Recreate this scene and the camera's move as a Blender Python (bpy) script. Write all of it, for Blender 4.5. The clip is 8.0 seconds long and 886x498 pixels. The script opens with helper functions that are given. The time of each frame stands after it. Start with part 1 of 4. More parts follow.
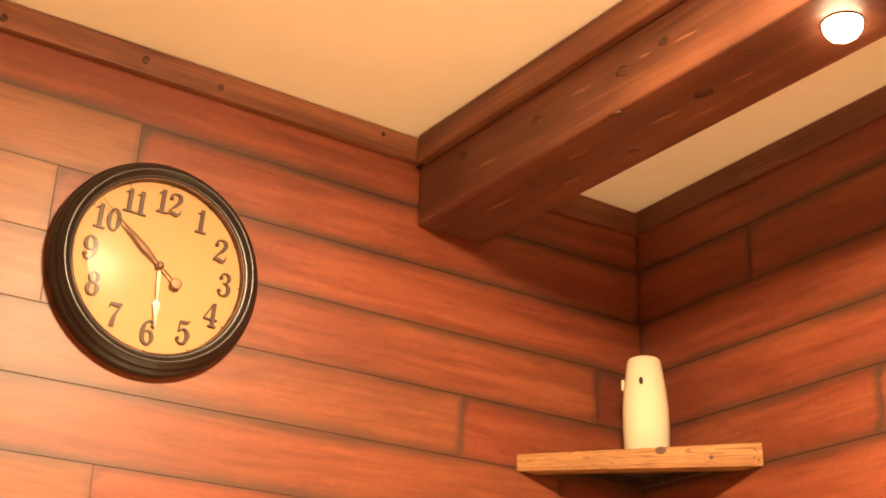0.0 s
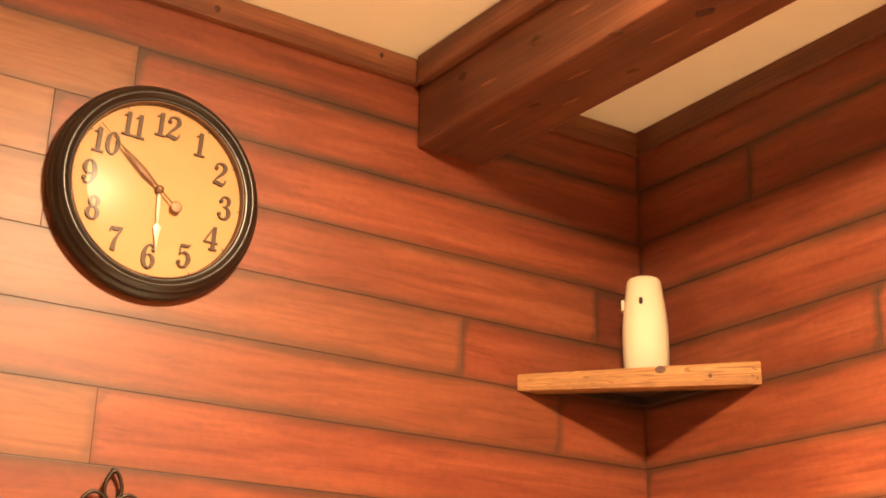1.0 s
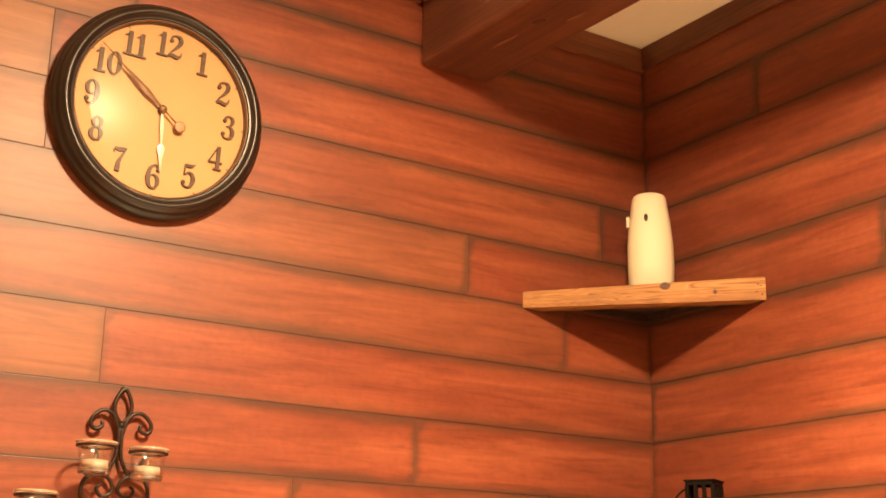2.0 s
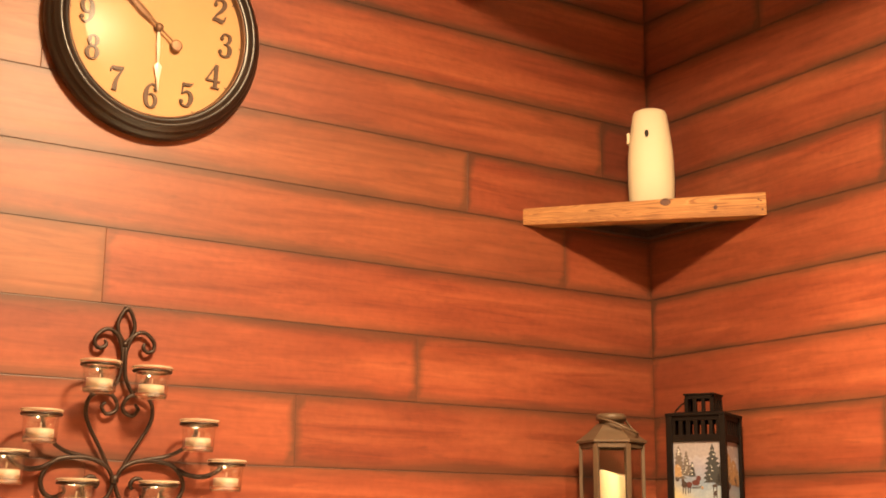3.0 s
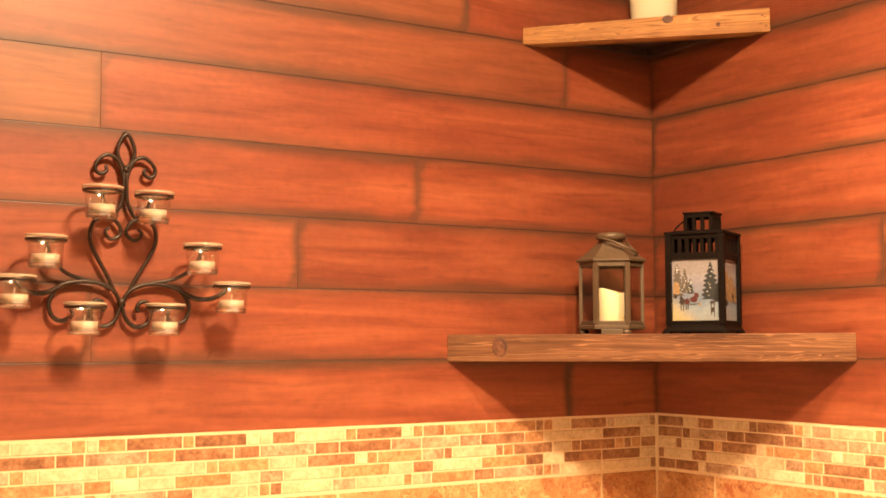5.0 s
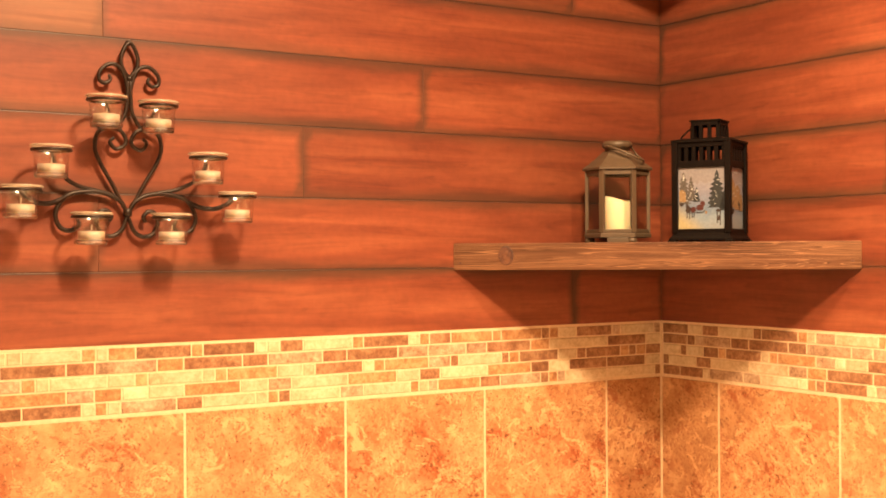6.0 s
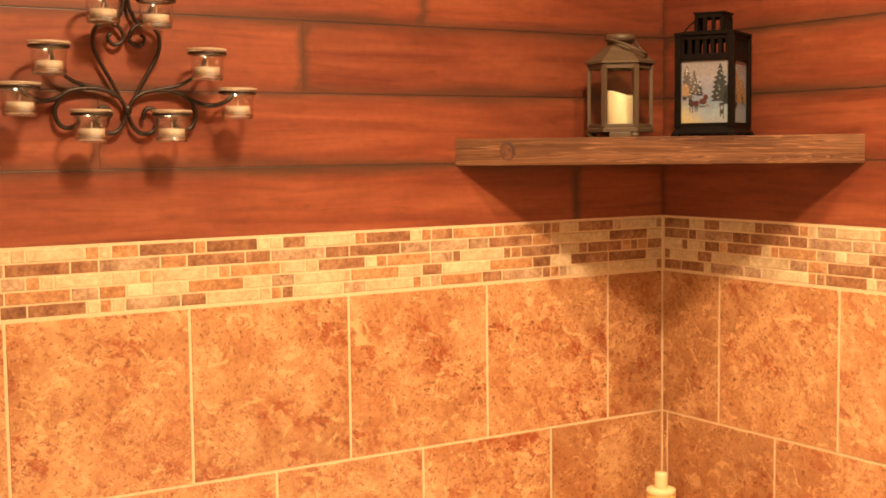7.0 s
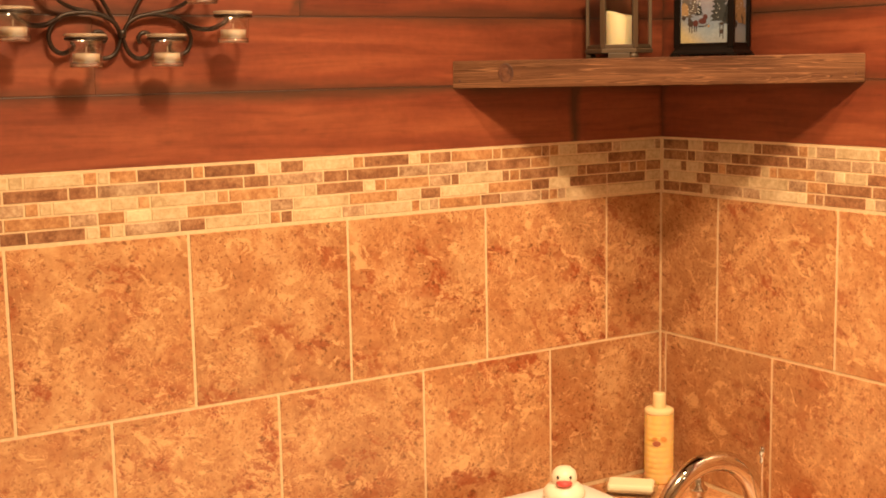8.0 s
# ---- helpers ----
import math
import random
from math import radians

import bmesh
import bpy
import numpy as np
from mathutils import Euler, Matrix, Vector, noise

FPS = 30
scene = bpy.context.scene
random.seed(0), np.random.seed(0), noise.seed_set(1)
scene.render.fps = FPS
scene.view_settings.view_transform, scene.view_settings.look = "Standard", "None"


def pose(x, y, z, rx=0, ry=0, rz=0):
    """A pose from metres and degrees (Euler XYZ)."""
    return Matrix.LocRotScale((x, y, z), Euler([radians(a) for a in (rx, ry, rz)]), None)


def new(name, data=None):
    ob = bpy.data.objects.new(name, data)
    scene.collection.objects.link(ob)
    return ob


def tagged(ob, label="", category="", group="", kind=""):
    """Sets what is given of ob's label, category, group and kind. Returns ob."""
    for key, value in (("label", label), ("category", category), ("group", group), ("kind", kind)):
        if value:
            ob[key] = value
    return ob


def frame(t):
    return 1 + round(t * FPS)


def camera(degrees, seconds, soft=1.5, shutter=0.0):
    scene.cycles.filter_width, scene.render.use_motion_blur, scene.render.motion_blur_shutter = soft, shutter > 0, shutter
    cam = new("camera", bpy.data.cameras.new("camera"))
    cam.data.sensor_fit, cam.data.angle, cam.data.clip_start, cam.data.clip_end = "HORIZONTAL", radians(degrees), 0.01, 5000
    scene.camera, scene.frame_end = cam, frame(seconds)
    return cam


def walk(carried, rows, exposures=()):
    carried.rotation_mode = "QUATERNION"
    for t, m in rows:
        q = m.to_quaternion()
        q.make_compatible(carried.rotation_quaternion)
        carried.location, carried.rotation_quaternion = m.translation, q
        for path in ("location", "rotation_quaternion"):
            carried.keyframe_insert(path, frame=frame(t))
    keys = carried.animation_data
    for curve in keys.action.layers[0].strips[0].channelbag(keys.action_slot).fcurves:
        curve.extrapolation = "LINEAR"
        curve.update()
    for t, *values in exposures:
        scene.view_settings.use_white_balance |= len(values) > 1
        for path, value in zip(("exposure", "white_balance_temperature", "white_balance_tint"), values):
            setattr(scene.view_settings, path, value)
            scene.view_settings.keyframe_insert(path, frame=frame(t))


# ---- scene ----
# Corner of a bathroom: the corner edge is the z axis, one wall runs along -x, the other along -y.
cam = camera(38.81, 8.0, soft=1.8)
EYE = (-1.862, -2.051, 1.450)
TURNS = [
    (0.0, 113.429, -1.564, -33.413),
    (0.5, 111.603, -1.418, -33.348),
    (1.0, 109.863, -1.214, -33.270),
    (1.5, 108.050, -1.060, -33.066),
    (3.0, 102.385, -0.480, -32.803),
    (3.5, 100.605, -0.334, -32.752),
    (4.0, 98.477, -0.256, -32.758),
    (4.5, 96.369, -0.030, -32.773),
    (6.0, 90.138, 0.322, -32.423),
    (6.5, 87.970, 0.391, -32.340),
    (7.0, 85.392, 0.621, -32.352),
    (7.5, 83.318, 0.799, -32.414),
    (8.0, 81.904, 1.062, -32.460),
]
walk(cam, [(t, pose(*EYE, rx, ry, rz)) for t, rx, ry, rz in TURNS],
     exposures=((0.0, -0.02), (1.5, -0.06), (3.0, -0.09), (4.5, -0.07), (6.0, -0.22), (6.5, -0.44), (8.0, -0.91)))

# ---- world and lights ----
world = bpy.data.worlds.new("world")
scene.world = world
world.use_nodes = True
world.node_tree.nodes["Background"].inputs["Color"].default_value = (1.0, 0.7, 0.45, 1)
world.node_tree.nodes["Background"].inputs["Strength"].default_value = 0.02

WARM = (1.0, 0.70, 0.39)


def lamp(name, where, power, radius, kind="POINT", spread=180):
    data = bpy.data.lights.new(name, kind)
    data.energy, data.color = power, WARM
    if kind == "POINT":
        data.shadow_soft_size = radius
    else:
        data.shape, data.size, data.spread = "DISK", radius * 2, radians(spread)
    ob = new(name, data)
    ob.location = where
    return ob


CEILING = 2.737
SPOT = (-1.08, -1.24)
BEAM_SLANT = 0.036
DOME = 0.085
lamp("ceiling_lamp_light", (*SPOT, CEILING - DOME - 0.006), 104, 0.13, "AREA")
lamp("ceiling_dome_light", (*SPOT, CEILING - 0.075), 38, 0.06)
# the lamp at y -2.30 is unseen, added for more bounced light
BEAM_LAMPS = [(-0.528 - BEAM_SLANT * y, y) for y in (-1.020, -2.30)]
for x, y in BEAM_LAMPS:
    lamp("beam_lamp_light", (x, y, 2.494), 27, 0.035, "AREA", 112)

# ---- material helpers ----


def mat(name, rough=0.5, metal=0.0, color=(0.5, 0.5, 0.5)):
    m = bpy.data.materials.new(name)
    m.use_nodes = True
    b = m.node_tree.nodes["Principled BSDF"]
    b.inputs["Roughness"].default_value, b.inputs["Metallic"].default_value = rough, metal
    b.inputs["Base Color"].default_value = (*color, 1)
    return m, m.node_tree.nodes, m.node_tree.links, b


def ramp(nodes, links, fac, stops):
    r = nodes.new("ShaderNodeValToRGB")
    while len(r.color_ramp.elements) < len(stops):
        r.color_ramp.elements.new(0.5)
    for e, (p, c) in zip(r.color_ramp.elements, stops):
        e.position, e.color = p, (*c, 1)
    links.new(fac, r.inputs[0])
    return r.outputs[0]


def coords(nodes, links, scale=(1, 1, 1), shift=37.0):
    """Object coordinates, shifted by chance for each object, then scaled."""
    tc, info = nodes.new("ShaderNodeTexCoord"), nodes.new("ShaderNodeObjectInfo")
    mul = nodes.new("ShaderNodeVectorMath")
    mul.operation = "SCALE"
    comb = nodes.new("ShaderNodeCombineXYZ")
    for i, k in enumerate((1.0, 0.37, 0.73)):
        mm = nodes.new("ShaderNodeMath")
        mm.operation = "MULTIPLY"
        mm.inputs[1].default_value = shift * k
        links.new(info.outputs["Random"], mm.inputs[0])
        links.new(mm.outputs[0], comb.inputs[i])
    add = nodes.new("ShaderNodeVectorMath")
    add.operation = "ADD"
    links.new(tc.outputs["Object"], add.inputs[0])
    links.new(comb.outputs[0], add.inputs[1])
    mp = nodes.new("ShaderNodeMapping")
    mp.inputs["Scale"].default_value = scale
    links.new(add.outputs[0], mp.inputs["Vector"])
    return mp.outputs[0], info.outputs["Random"]


def tex(nodes, links, vec, scale, detail=4, rough=0.55, distort=0.0):
    n = nodes.new("ShaderNodeTexNoise")
    n.inputs["Scale"].default_value, n.inputs["Detail"].default_value = scale, detail
    n.inputs["Roughness"].default_value, n.inputs["Distortion"].default_value = rough, distort
    links.new(vec, n.inputs["Vector"])
    return n.outputs["Fac"]


def mix(nodes, links, a, b, fac, mode="MIX"):
    n = nodes.new("ShaderNodeMix")
    n.data_type, n.blend_type = "RGBA", mode
    for sock, val in ((n.inputs[0], fac), (n.inputs[6], a), (n.inputs[7], b)):
        if hasattr(val, "links"):
            links.new(val, sock)
        elif isinstance(val, tuple):
            sock.default_value = (*val, 1)
        else:
            sock.default_value = val
    return n.outputs[2]


def calc(nodes, links, op, a, b=0.0):
    n = nodes.new("ShaderNodeMath")
    n.operation = op
    for sock, val in ((n.inputs[0], a), (n.inputs[1], b)):
        if hasattr(val, "links"):
            links.new(val, sock)
        else:
            sock.default_value = val
    return n.outputs[0]


def bump(nodes, links, bsdf, height, strength, dist=0.002):
    n = nodes.new("ShaderNodeBump")
    n.inputs["Strength"].default_value, n.inputs["Distance"].default_value = strength, dist
    links.new(height, n.inputs["Height"])
    links.new(n.outputs[0], bsdf.inputs["Normal"])


def plank_material():
    m, n, l, b = mat("stained_plank", 0.4)
    v, rnd = coords(n, l, (1, 1, 1))

    def streak(x, z, detail=3, rough=0.55, distort=0.8):
        return tex(n, l, coords(n, l, (x, 1, z))[0], 1.0, detail, rough, distort)

    broad = streak(1.5, 20)
    patch = streak(2.4, 8.5)
    flame = streak(3.4, 44, 4, 0.62, 1.4)
    fine = streak(11, 130, 4, 0.65)
    dash = streak(16, 75, 2, 0.5, 0.3)
    speck = tex(n, l, v, 70.0, 4, 0.6)
    base = ramp(n, l, broad, ((0.30, (0.186, 0.0400, 0.0175)), (0.5, (0.242, 0.0580, 0.0242)), (0.70, (0.294, 0.0800, 0.0336))))
    base = mix(n, l, base, ramp(n, l, patch, ((0.30, (0.62, 0.50, 0.46)), (0.54, (1, 1, 1)))), 0.62, "MULTIPLY")
    base = mix(n, l, base, ramp(n, l, flame, ((0.34, (0.66, 0.56, 0.52)), (0.50, (1, 1, 1)), (0.68, (1.16, 1.26, 1.30)))), 0.55, "MULTIPLY")
    base = mix(n, l, base, ramp(n, l, fine, ((0.38, (0.74, 0.68, 0.64)), (0.6, (1, 1, 1)))), 0.30, "MULTIPLY")
    base = mix(n, l, base, (0.10, 0.022, 0.009), calc(n, l, "MULTIPLY", ramp(n, l, dash, ((0.62, (0, 0, 0)), (0.74, (1, 1, 1)))), 0.32))
    base = mix(n, l, base, ramp(n, l, speck, ((0.35, (0.84, 0.80, 0.76)), (0.6, (1, 1, 1)))), 0.6, "MULTIPLY")
    # each board took the stain differently; some tones also imitate light and shade
    tone = n.new("ShaderNodeAttribute")
    tone.attribute_name = "tone"
    base = mix(n, l, base, ramp(n, l, tone.outputs["Fac"], ((0.0, (0.52, 0.44, 0.42)), (0.5, (1.0, 0.99, 0.98)), (1.0, (1.16, 1.24, 1.28)))), 1.0, "MULTIPLY")
    # pale pine colour mixed in; on some boards it stands in for lamp glare
    bare = n.new("ShaderNodeAttribute")
    bare.attribute_name = "bare"
    pine = ramp(n, l, flame, ((0.30, (0.200, 0.080, 0.033)), (0.5, (0.250, 0.107, 0.045)), (0.70, (0.300, 0.136, 0.058))))
    base = mix(n, l, base, pine, bare.outputs["Fac"])
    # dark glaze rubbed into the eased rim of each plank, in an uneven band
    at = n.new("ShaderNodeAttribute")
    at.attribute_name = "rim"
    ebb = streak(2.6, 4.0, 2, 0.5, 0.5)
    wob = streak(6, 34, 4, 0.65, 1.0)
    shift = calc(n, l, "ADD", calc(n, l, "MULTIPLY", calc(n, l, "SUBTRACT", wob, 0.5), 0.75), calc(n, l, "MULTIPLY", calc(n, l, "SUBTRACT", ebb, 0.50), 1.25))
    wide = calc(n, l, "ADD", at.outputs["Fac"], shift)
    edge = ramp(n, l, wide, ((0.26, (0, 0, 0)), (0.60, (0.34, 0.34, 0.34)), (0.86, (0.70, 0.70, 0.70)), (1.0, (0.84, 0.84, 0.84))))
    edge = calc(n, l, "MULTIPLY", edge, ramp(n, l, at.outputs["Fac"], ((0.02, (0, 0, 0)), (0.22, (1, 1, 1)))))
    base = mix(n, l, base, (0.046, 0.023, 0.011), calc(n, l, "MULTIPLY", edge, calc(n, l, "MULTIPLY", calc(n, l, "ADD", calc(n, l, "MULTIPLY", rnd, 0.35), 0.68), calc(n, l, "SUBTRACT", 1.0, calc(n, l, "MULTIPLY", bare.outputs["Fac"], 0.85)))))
    seam = n.new("ShaderNodeAttribute")
    seam.attribute_name = "seam"
    hair = ramp(n, l, seam.outputs["Fac"], ((0.95, (0, 0, 0)), (0.985, (0.42, 0.42, 0.42))))
    base = mix(n, l, base, (0.016, 0.008, 0.005), hair)
    l.new(base, b.inputs["Base Color"])
    b.inputs["Coat Weight"].default_value, b.inputs["Coat Roughness"].default_value = 0.33, 0.42
    l.new(calc(n, l, "ADD", calc(n, l, "MULTIPLY", fine, 0.2), 0.42), b.inputs["Roughness"])
    b.inputs["Specular IOR Level"].default_value = 0.35
    bump(n, l, b, calc(n, l, "ADD", fine, calc(n, l, "MULTIPLY", patch, 2.0)), 0.10, 0.0012)
    return m


def travertine_material(name, dark, mid, light, scale=1.0, rough=0.36, pits=True):
    m, n, l, b = mat(name, rough)
    v, rnd = coords(n, l, (scale, scale, scale), 53.0)
    big = tex(n, l, v, 7.0, 4, 0.6, 0.5)
    small = tex(n, l, v, 40.0, 6, 0.72, 0.15)
    f = calc(n, l, "ADD", calc(n, l, "MULTIPLY", big, 0.46), calc(n, l, "MULTIPLY", small, 0.54))
    base = ramp(n, l, f, ((0.38, dark), (0.50, mid), (0.61, light)))
    if pits:
        # slanting drifts of small rusty flecks and pale chips
        tip = n.new("ShaderNodeVectorRotate")
        tip.rotation_type = "EULER_XYZ"
        tip.inputs["Rotation"].default_value = (0.9, 0.9, 0.0)
        l.new(v, tip.inputs["Vector"])
        pull = n.new("ShaderNodeVectorMath")
        pull.operation = "MULTIPLY"
        pull.inputs[1].default_value = (1.0, 1.0, 0.7)
        l.new(tip.outputs[0], pull.inputs[0])
        p = pull.outputs[0]

        def stain(colour, scale_, lo, hi, much, vec=p, detail=5, rough_=0.68, distort=0.4, where=None):
            k = ramp(n, l, tex(n, l, vec, scale_, detail, rough_, distort), ((lo, (0, 0, 0)), (hi, (1, 1, 1))))
            if where is not None:
                k = calc(n, l, "MULTIPLY", k, where)
            return mix(n, l, base, colour, calc(n, l, "MULTIPLY", k, much))

        near = ramp(n, l, tex(n, l, p, 7.0, 3, 0.6, 0.8), ((0.44, (0.06, 0.06, 0.06)), (0.60, (1, 1, 1))))
        calm = ramp(n, l, tex(n, l, v, 11.0, 2, 0.5, 0.4), ((0.45, (0.08, 0.08, 0.08)), (0.60, (1, 1, 1))))
        # broad ruddy clouds, then crisp spots of rust
        base = stain((0.40, 0.135, 0.048), 6.0, 0.48, 0.66, 0.46, v, 4, 0.62, 0.9)
        base = stain((0.38, 0.180, 0.080), 8.5, 0.50, 0.60, 0.38, p, 5, 0.7, 0.5)
        base = stain((0.33, 0.072, 0.024), 17.0, 0.545, 0.580, 0.80, p, 5, 0.66, 0.5, near)
        base = stain((0.31, 0.070, 0.024), 42.0, 0.550, 0.580, 0.78, p, 4, 0.62, 0.3, near)
        base = stain((0.31, 0.095, 0.034), 100.0, 0.575, 0.61, 0.62, v, 3)
        base = stain(tuple(min(1, c * 1.18) for c in light), 26.0, 0.565, 0.60, 0.70, p, 6, 0.75, 0.9)
        # thin pale fissure edges that wander over the stone
        for size, half, much in ((9.0, 0.010, 0.70), (20.0, 0.018, 0.60), (36.0, 0.022, 0.45)):
            f = tex(n, l, v, size, 5, 0.66, 1.0)
            thin = calc(n, l, "SUBTRACT", 1.0, calc(n, l, "DIVIDE", calc(n, l, "ABSOLUTE", calc(n, l, "SUBTRACT", f, 0.53)), half))
            thin = calc(n, l, "MULTIPLY", calc(n, l, "MAXIMUM", thin, 0.0), calm)
            base = mix(n, l, base, tuple(min(1, c * 1.22) for c in light), calc(n, l, "MULTIPLY", thin, much))
        base = stain((0.17, 0.050, 0.018), 95.0, 0.605, 0.635, 0.75, p, 3, 0.6, 0.2, near)
        base = stain((0.20, 0.064, 0.023), 150.0, 0.64, 0.67, 0.7, v, 2, 0.5, 0.2)
    tone = ramp(n, l, rnd, ((0.0, (0.84, 0.82, 0.80)), (1.0, (1.05, 1.05, 1.05))))
    base = mix(n, l, base, tone, 1.0, "MULTIPLY")
    l.new(base, b.inputs["Base Color"])
    bump(n, l, b, small, 0.16, 0.001)
    return m


def timber_material(name, dark, mid, light, rough=0.6, along=0, years=11.0, deep=0.55, across=9, shine=0.5, pale=0.0):
    m, n, l, b = mat(name, rough)
    s1, s2 = [26, 26, 26], [170, 170, 170]
    s1[along], s2[along] = 1.1, 4
    v1, rnd = coords(n, l, tuple(s1), 11.0)
    v2, _ = coords(n, l, tuple(s2), 11.0)
    g1 = tex(n, l, v1, 1.0, 4, 0.6, 0.6)
    g2 = tex(n, l, v2, 1.0, 3, 0.6, 0.3)
    v3, _ = coords(n, l, (1, 1, 1), 11.0)
    blot = tex(n, l, v3, 6.0, 3, 0.6)
    base = ramp(n, l, g1, ((0.30, dark), (0.5, mid), (0.72, light)))
    # growth rings cut lengthwise: stretched bands that bend round each other
    b.inputs["Specular IOR Level"].default_value = shine
    sw = [across] * 3
    sw[along] = 0.9
    vw, _ = coords(n, l, tuple(sw), 11.0)
    warp = tex(n, l, vw, 1.0, 3, 0.5, 0.8)
    rings = calc(n, l, "FRACT", calc(n, l, "MULTIPLY", warp, years))
    lines = ramp(n, l, rings, ((0.0, (deep, deep * 0.9, deep * 0.82)), (0.14, (1, 1, 1)), (0.6, (0.92, 0.9, 0.88)), (1.0, (deep, deep * 0.9, deep * 0.82))))
    base = mix(n, l, base, lines, 0.95, "MULTIPLY")
    crest = ramp(n, l, calc(n, l, "MULTIPLY", rings, calc(n, l, "ADD", g1, 0.45)), ((0.62, (0, 0, 0)), (0.80, (1, 1, 1)), (0.92, (0, 0, 0))))
    base = mix(n, l, base, tuple(min(1, c * 1.45) for c in light), calc(n, l, "MULTIPLY", crest, pale))
    # pale scuffs along the grain
    vc, _ = coords(n, l, tuple(q * (0.5 if i == along else 1.6) for i, q in enumerate(s2)), 23.0)
    scuff = ramp(n, l, tex(n, l, vc, 1.0, 4, 0.7, 0.4), ((0.60, (0, 0, 0)), (0.68, (1, 1, 1))))
    base = mix(n, l, base, tuple(min(1, c * 1.5) for c in light), calc(n, l, "MULTIPLY", scuff, 0.55))
    base = mix(n, l, base, ramp(n, l, g2, ((0.35, (0.5, 0.45, 0.41)), (0.58, (1, 1, 1)))), 0.5, "MULTIPLY")
    base = mix(n, l, base, ramp(n, l, blot, ((0.32, (0.62, 0.58, 0.54)), (0.6, (1, 1, 1)))), 0.7, "MULTIPLY")
    l.new(base, b.inputs["Base Color"])
    bump(n, l, b, g2, 0.35, 0.002)
    return m


def plain_material(name, color, rough=0.5, metal=0.0, vary=0.12, scale=30.0, relief=0.05, shine=0.5):
    m, n, l, b = mat(name, rough, metal, color)
    b.inputs["Specular IOR Level"].default_value = shine
    v, _ = coords(n, l)
    f = tex(n, l, v, scale, 4)
    low = tuple(c * (1 - vary) for c in color)
    l.new(ramp(n, l, f, ((0.3, low), (0.7, color))), b.inputs["Base Color"])
    if relief:
        bump(n, l, b, f, relief, 0.001)
    return m


def glass_material(name, color=(1, 1, 1), rough=0.02):
    m, n, l, b = mat(name, rough, 0, color)
    b.inputs["Transmission Weight"].default_value, b.inputs["IOR"].default_value = 1.0, 1.45
    return m


def thin_glass_material(name, color=(1, 1, 1), least=0.045, rough=0.03):
    """Thin clear panes: light goes straight through, and the surface gleams by its angle."""
    m, n, l, b = mat(name)
    clear, gloss, edge, both = (n.new("ShaderNode" + k) for k in ("BsdfTransparent", "BsdfGlossy", "LayerWeight", "MixShader"))
    clear.inputs["Color"].default_value, gloss.inputs["Roughness"].default_value = (*color, 1), rough
    gain = calc(n, l, "POWER", edge.outputs["Facing"], 4.0)
    l.new(calc(n, l, "ADD", calc(n, l, "MULTIPLY", gain, 0.75), least), both.inputs[0])
    l.new(clear.outputs[0], both.inputs[1])
    l.new(gloss.outputs[0], both.inputs[2])
    l.new(both.outputs[0], n["Material Output"].inputs["Surface"])
    return m


def glow_material(name, color, strength):
    m, n, l, b = mat(name, 0.5, 0, color)
    b.inputs["Emission Color"].default_value, b.inputs["Emission Strength"].default_value = (*color, 1), strength
    return m


PLANK = plank_material()
TILE = travertine_material("travertine_tile", (0.39, 0.172, 0.071), (0.525, 0.262, 0.115), (0.645, 0.380, 0.188))
STONE = {
    "c": travertine_material("cream_stone", (0.47, 0.325, 0.18), (0.63, 0.475, 0.29), (0.74, 0.60, 0.40), 2.6, 0.4, False),
    "o": travertine_material("ochre_stone", (0.30, 0.125, 0.050), (0.49, 0.245, 0.108), (0.64, 0.39, 0.20), 3.2, 0.4, False),
    "d": travertine_material("brown_stone", (0.16, 0.062, 0.029), (0.300, 0.138, 0.068), (0.46, 0.255, 0.138), 3.2, 0.4, False),
    "g": travertine_material("grey_stone", (0.24, 0.125, 0.070), (0.44, 0.275, 0.165), (0.60, 0.44, 0.29), 3.6, 0.4, False),
}
GROUT = plain_material("sand_grout", (0.74, 0.55, 0.34), 0.9, 0, 0.15, 120)
CEIL = plain_material("cream_ceiling_paint", (0.90, 0.85, 0.72), 0.9, 0, 0.04, 8)
PLASTER = plain_material("cream_wall_paint", (0.52, 0.42, 0.30), 0.85, 0, 0.06, 6)
FLOOR = travertine_material("floor_stone", (0.45, 0.32, 0.20), (0.58, 0.43, 0.28), (0.68, 0.54, 0.38))
BEAM = timber_material("dark_stained_beam", (0.092, 0.027, 0.013), (0.135, 0.042, 0.019), (0.185, 0.064, 0.029), 0.5, 1, 3.0, 0.80)
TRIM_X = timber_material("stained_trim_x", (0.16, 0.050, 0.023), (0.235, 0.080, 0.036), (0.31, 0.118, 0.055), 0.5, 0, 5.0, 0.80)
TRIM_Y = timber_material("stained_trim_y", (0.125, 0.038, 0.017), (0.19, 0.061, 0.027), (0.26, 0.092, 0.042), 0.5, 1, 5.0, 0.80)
SHELF = timber_material("weathered_shelf_board", (0.085, 0.032, 0.015), (0.172, 0.073, 0.034), (0.30, 0.142, 0.070), 0.66, 0, 20.0, 0.42, 24, 0.2, 0.65)
# panel and cleat colour, darkened to stand in for shade under the shelves
SHELF_SHADED = timber_material("shaded_shelf_panel", (0.020, 0.008, 0.004), (0.040, 0.016, 0.008), (0.070, 0.028, 0.013), 0.7, 0)
SHELF_PALE = timber_material("honey_shelf_board", (0.16, 0.062, 0.020), (0.33, 0.148, 0.050), (0.48, 0.24, 0.086), 0.62, 0, 20.0, 0.58, 26, 0.25, 0.5)

# ---- mesh helpers ----


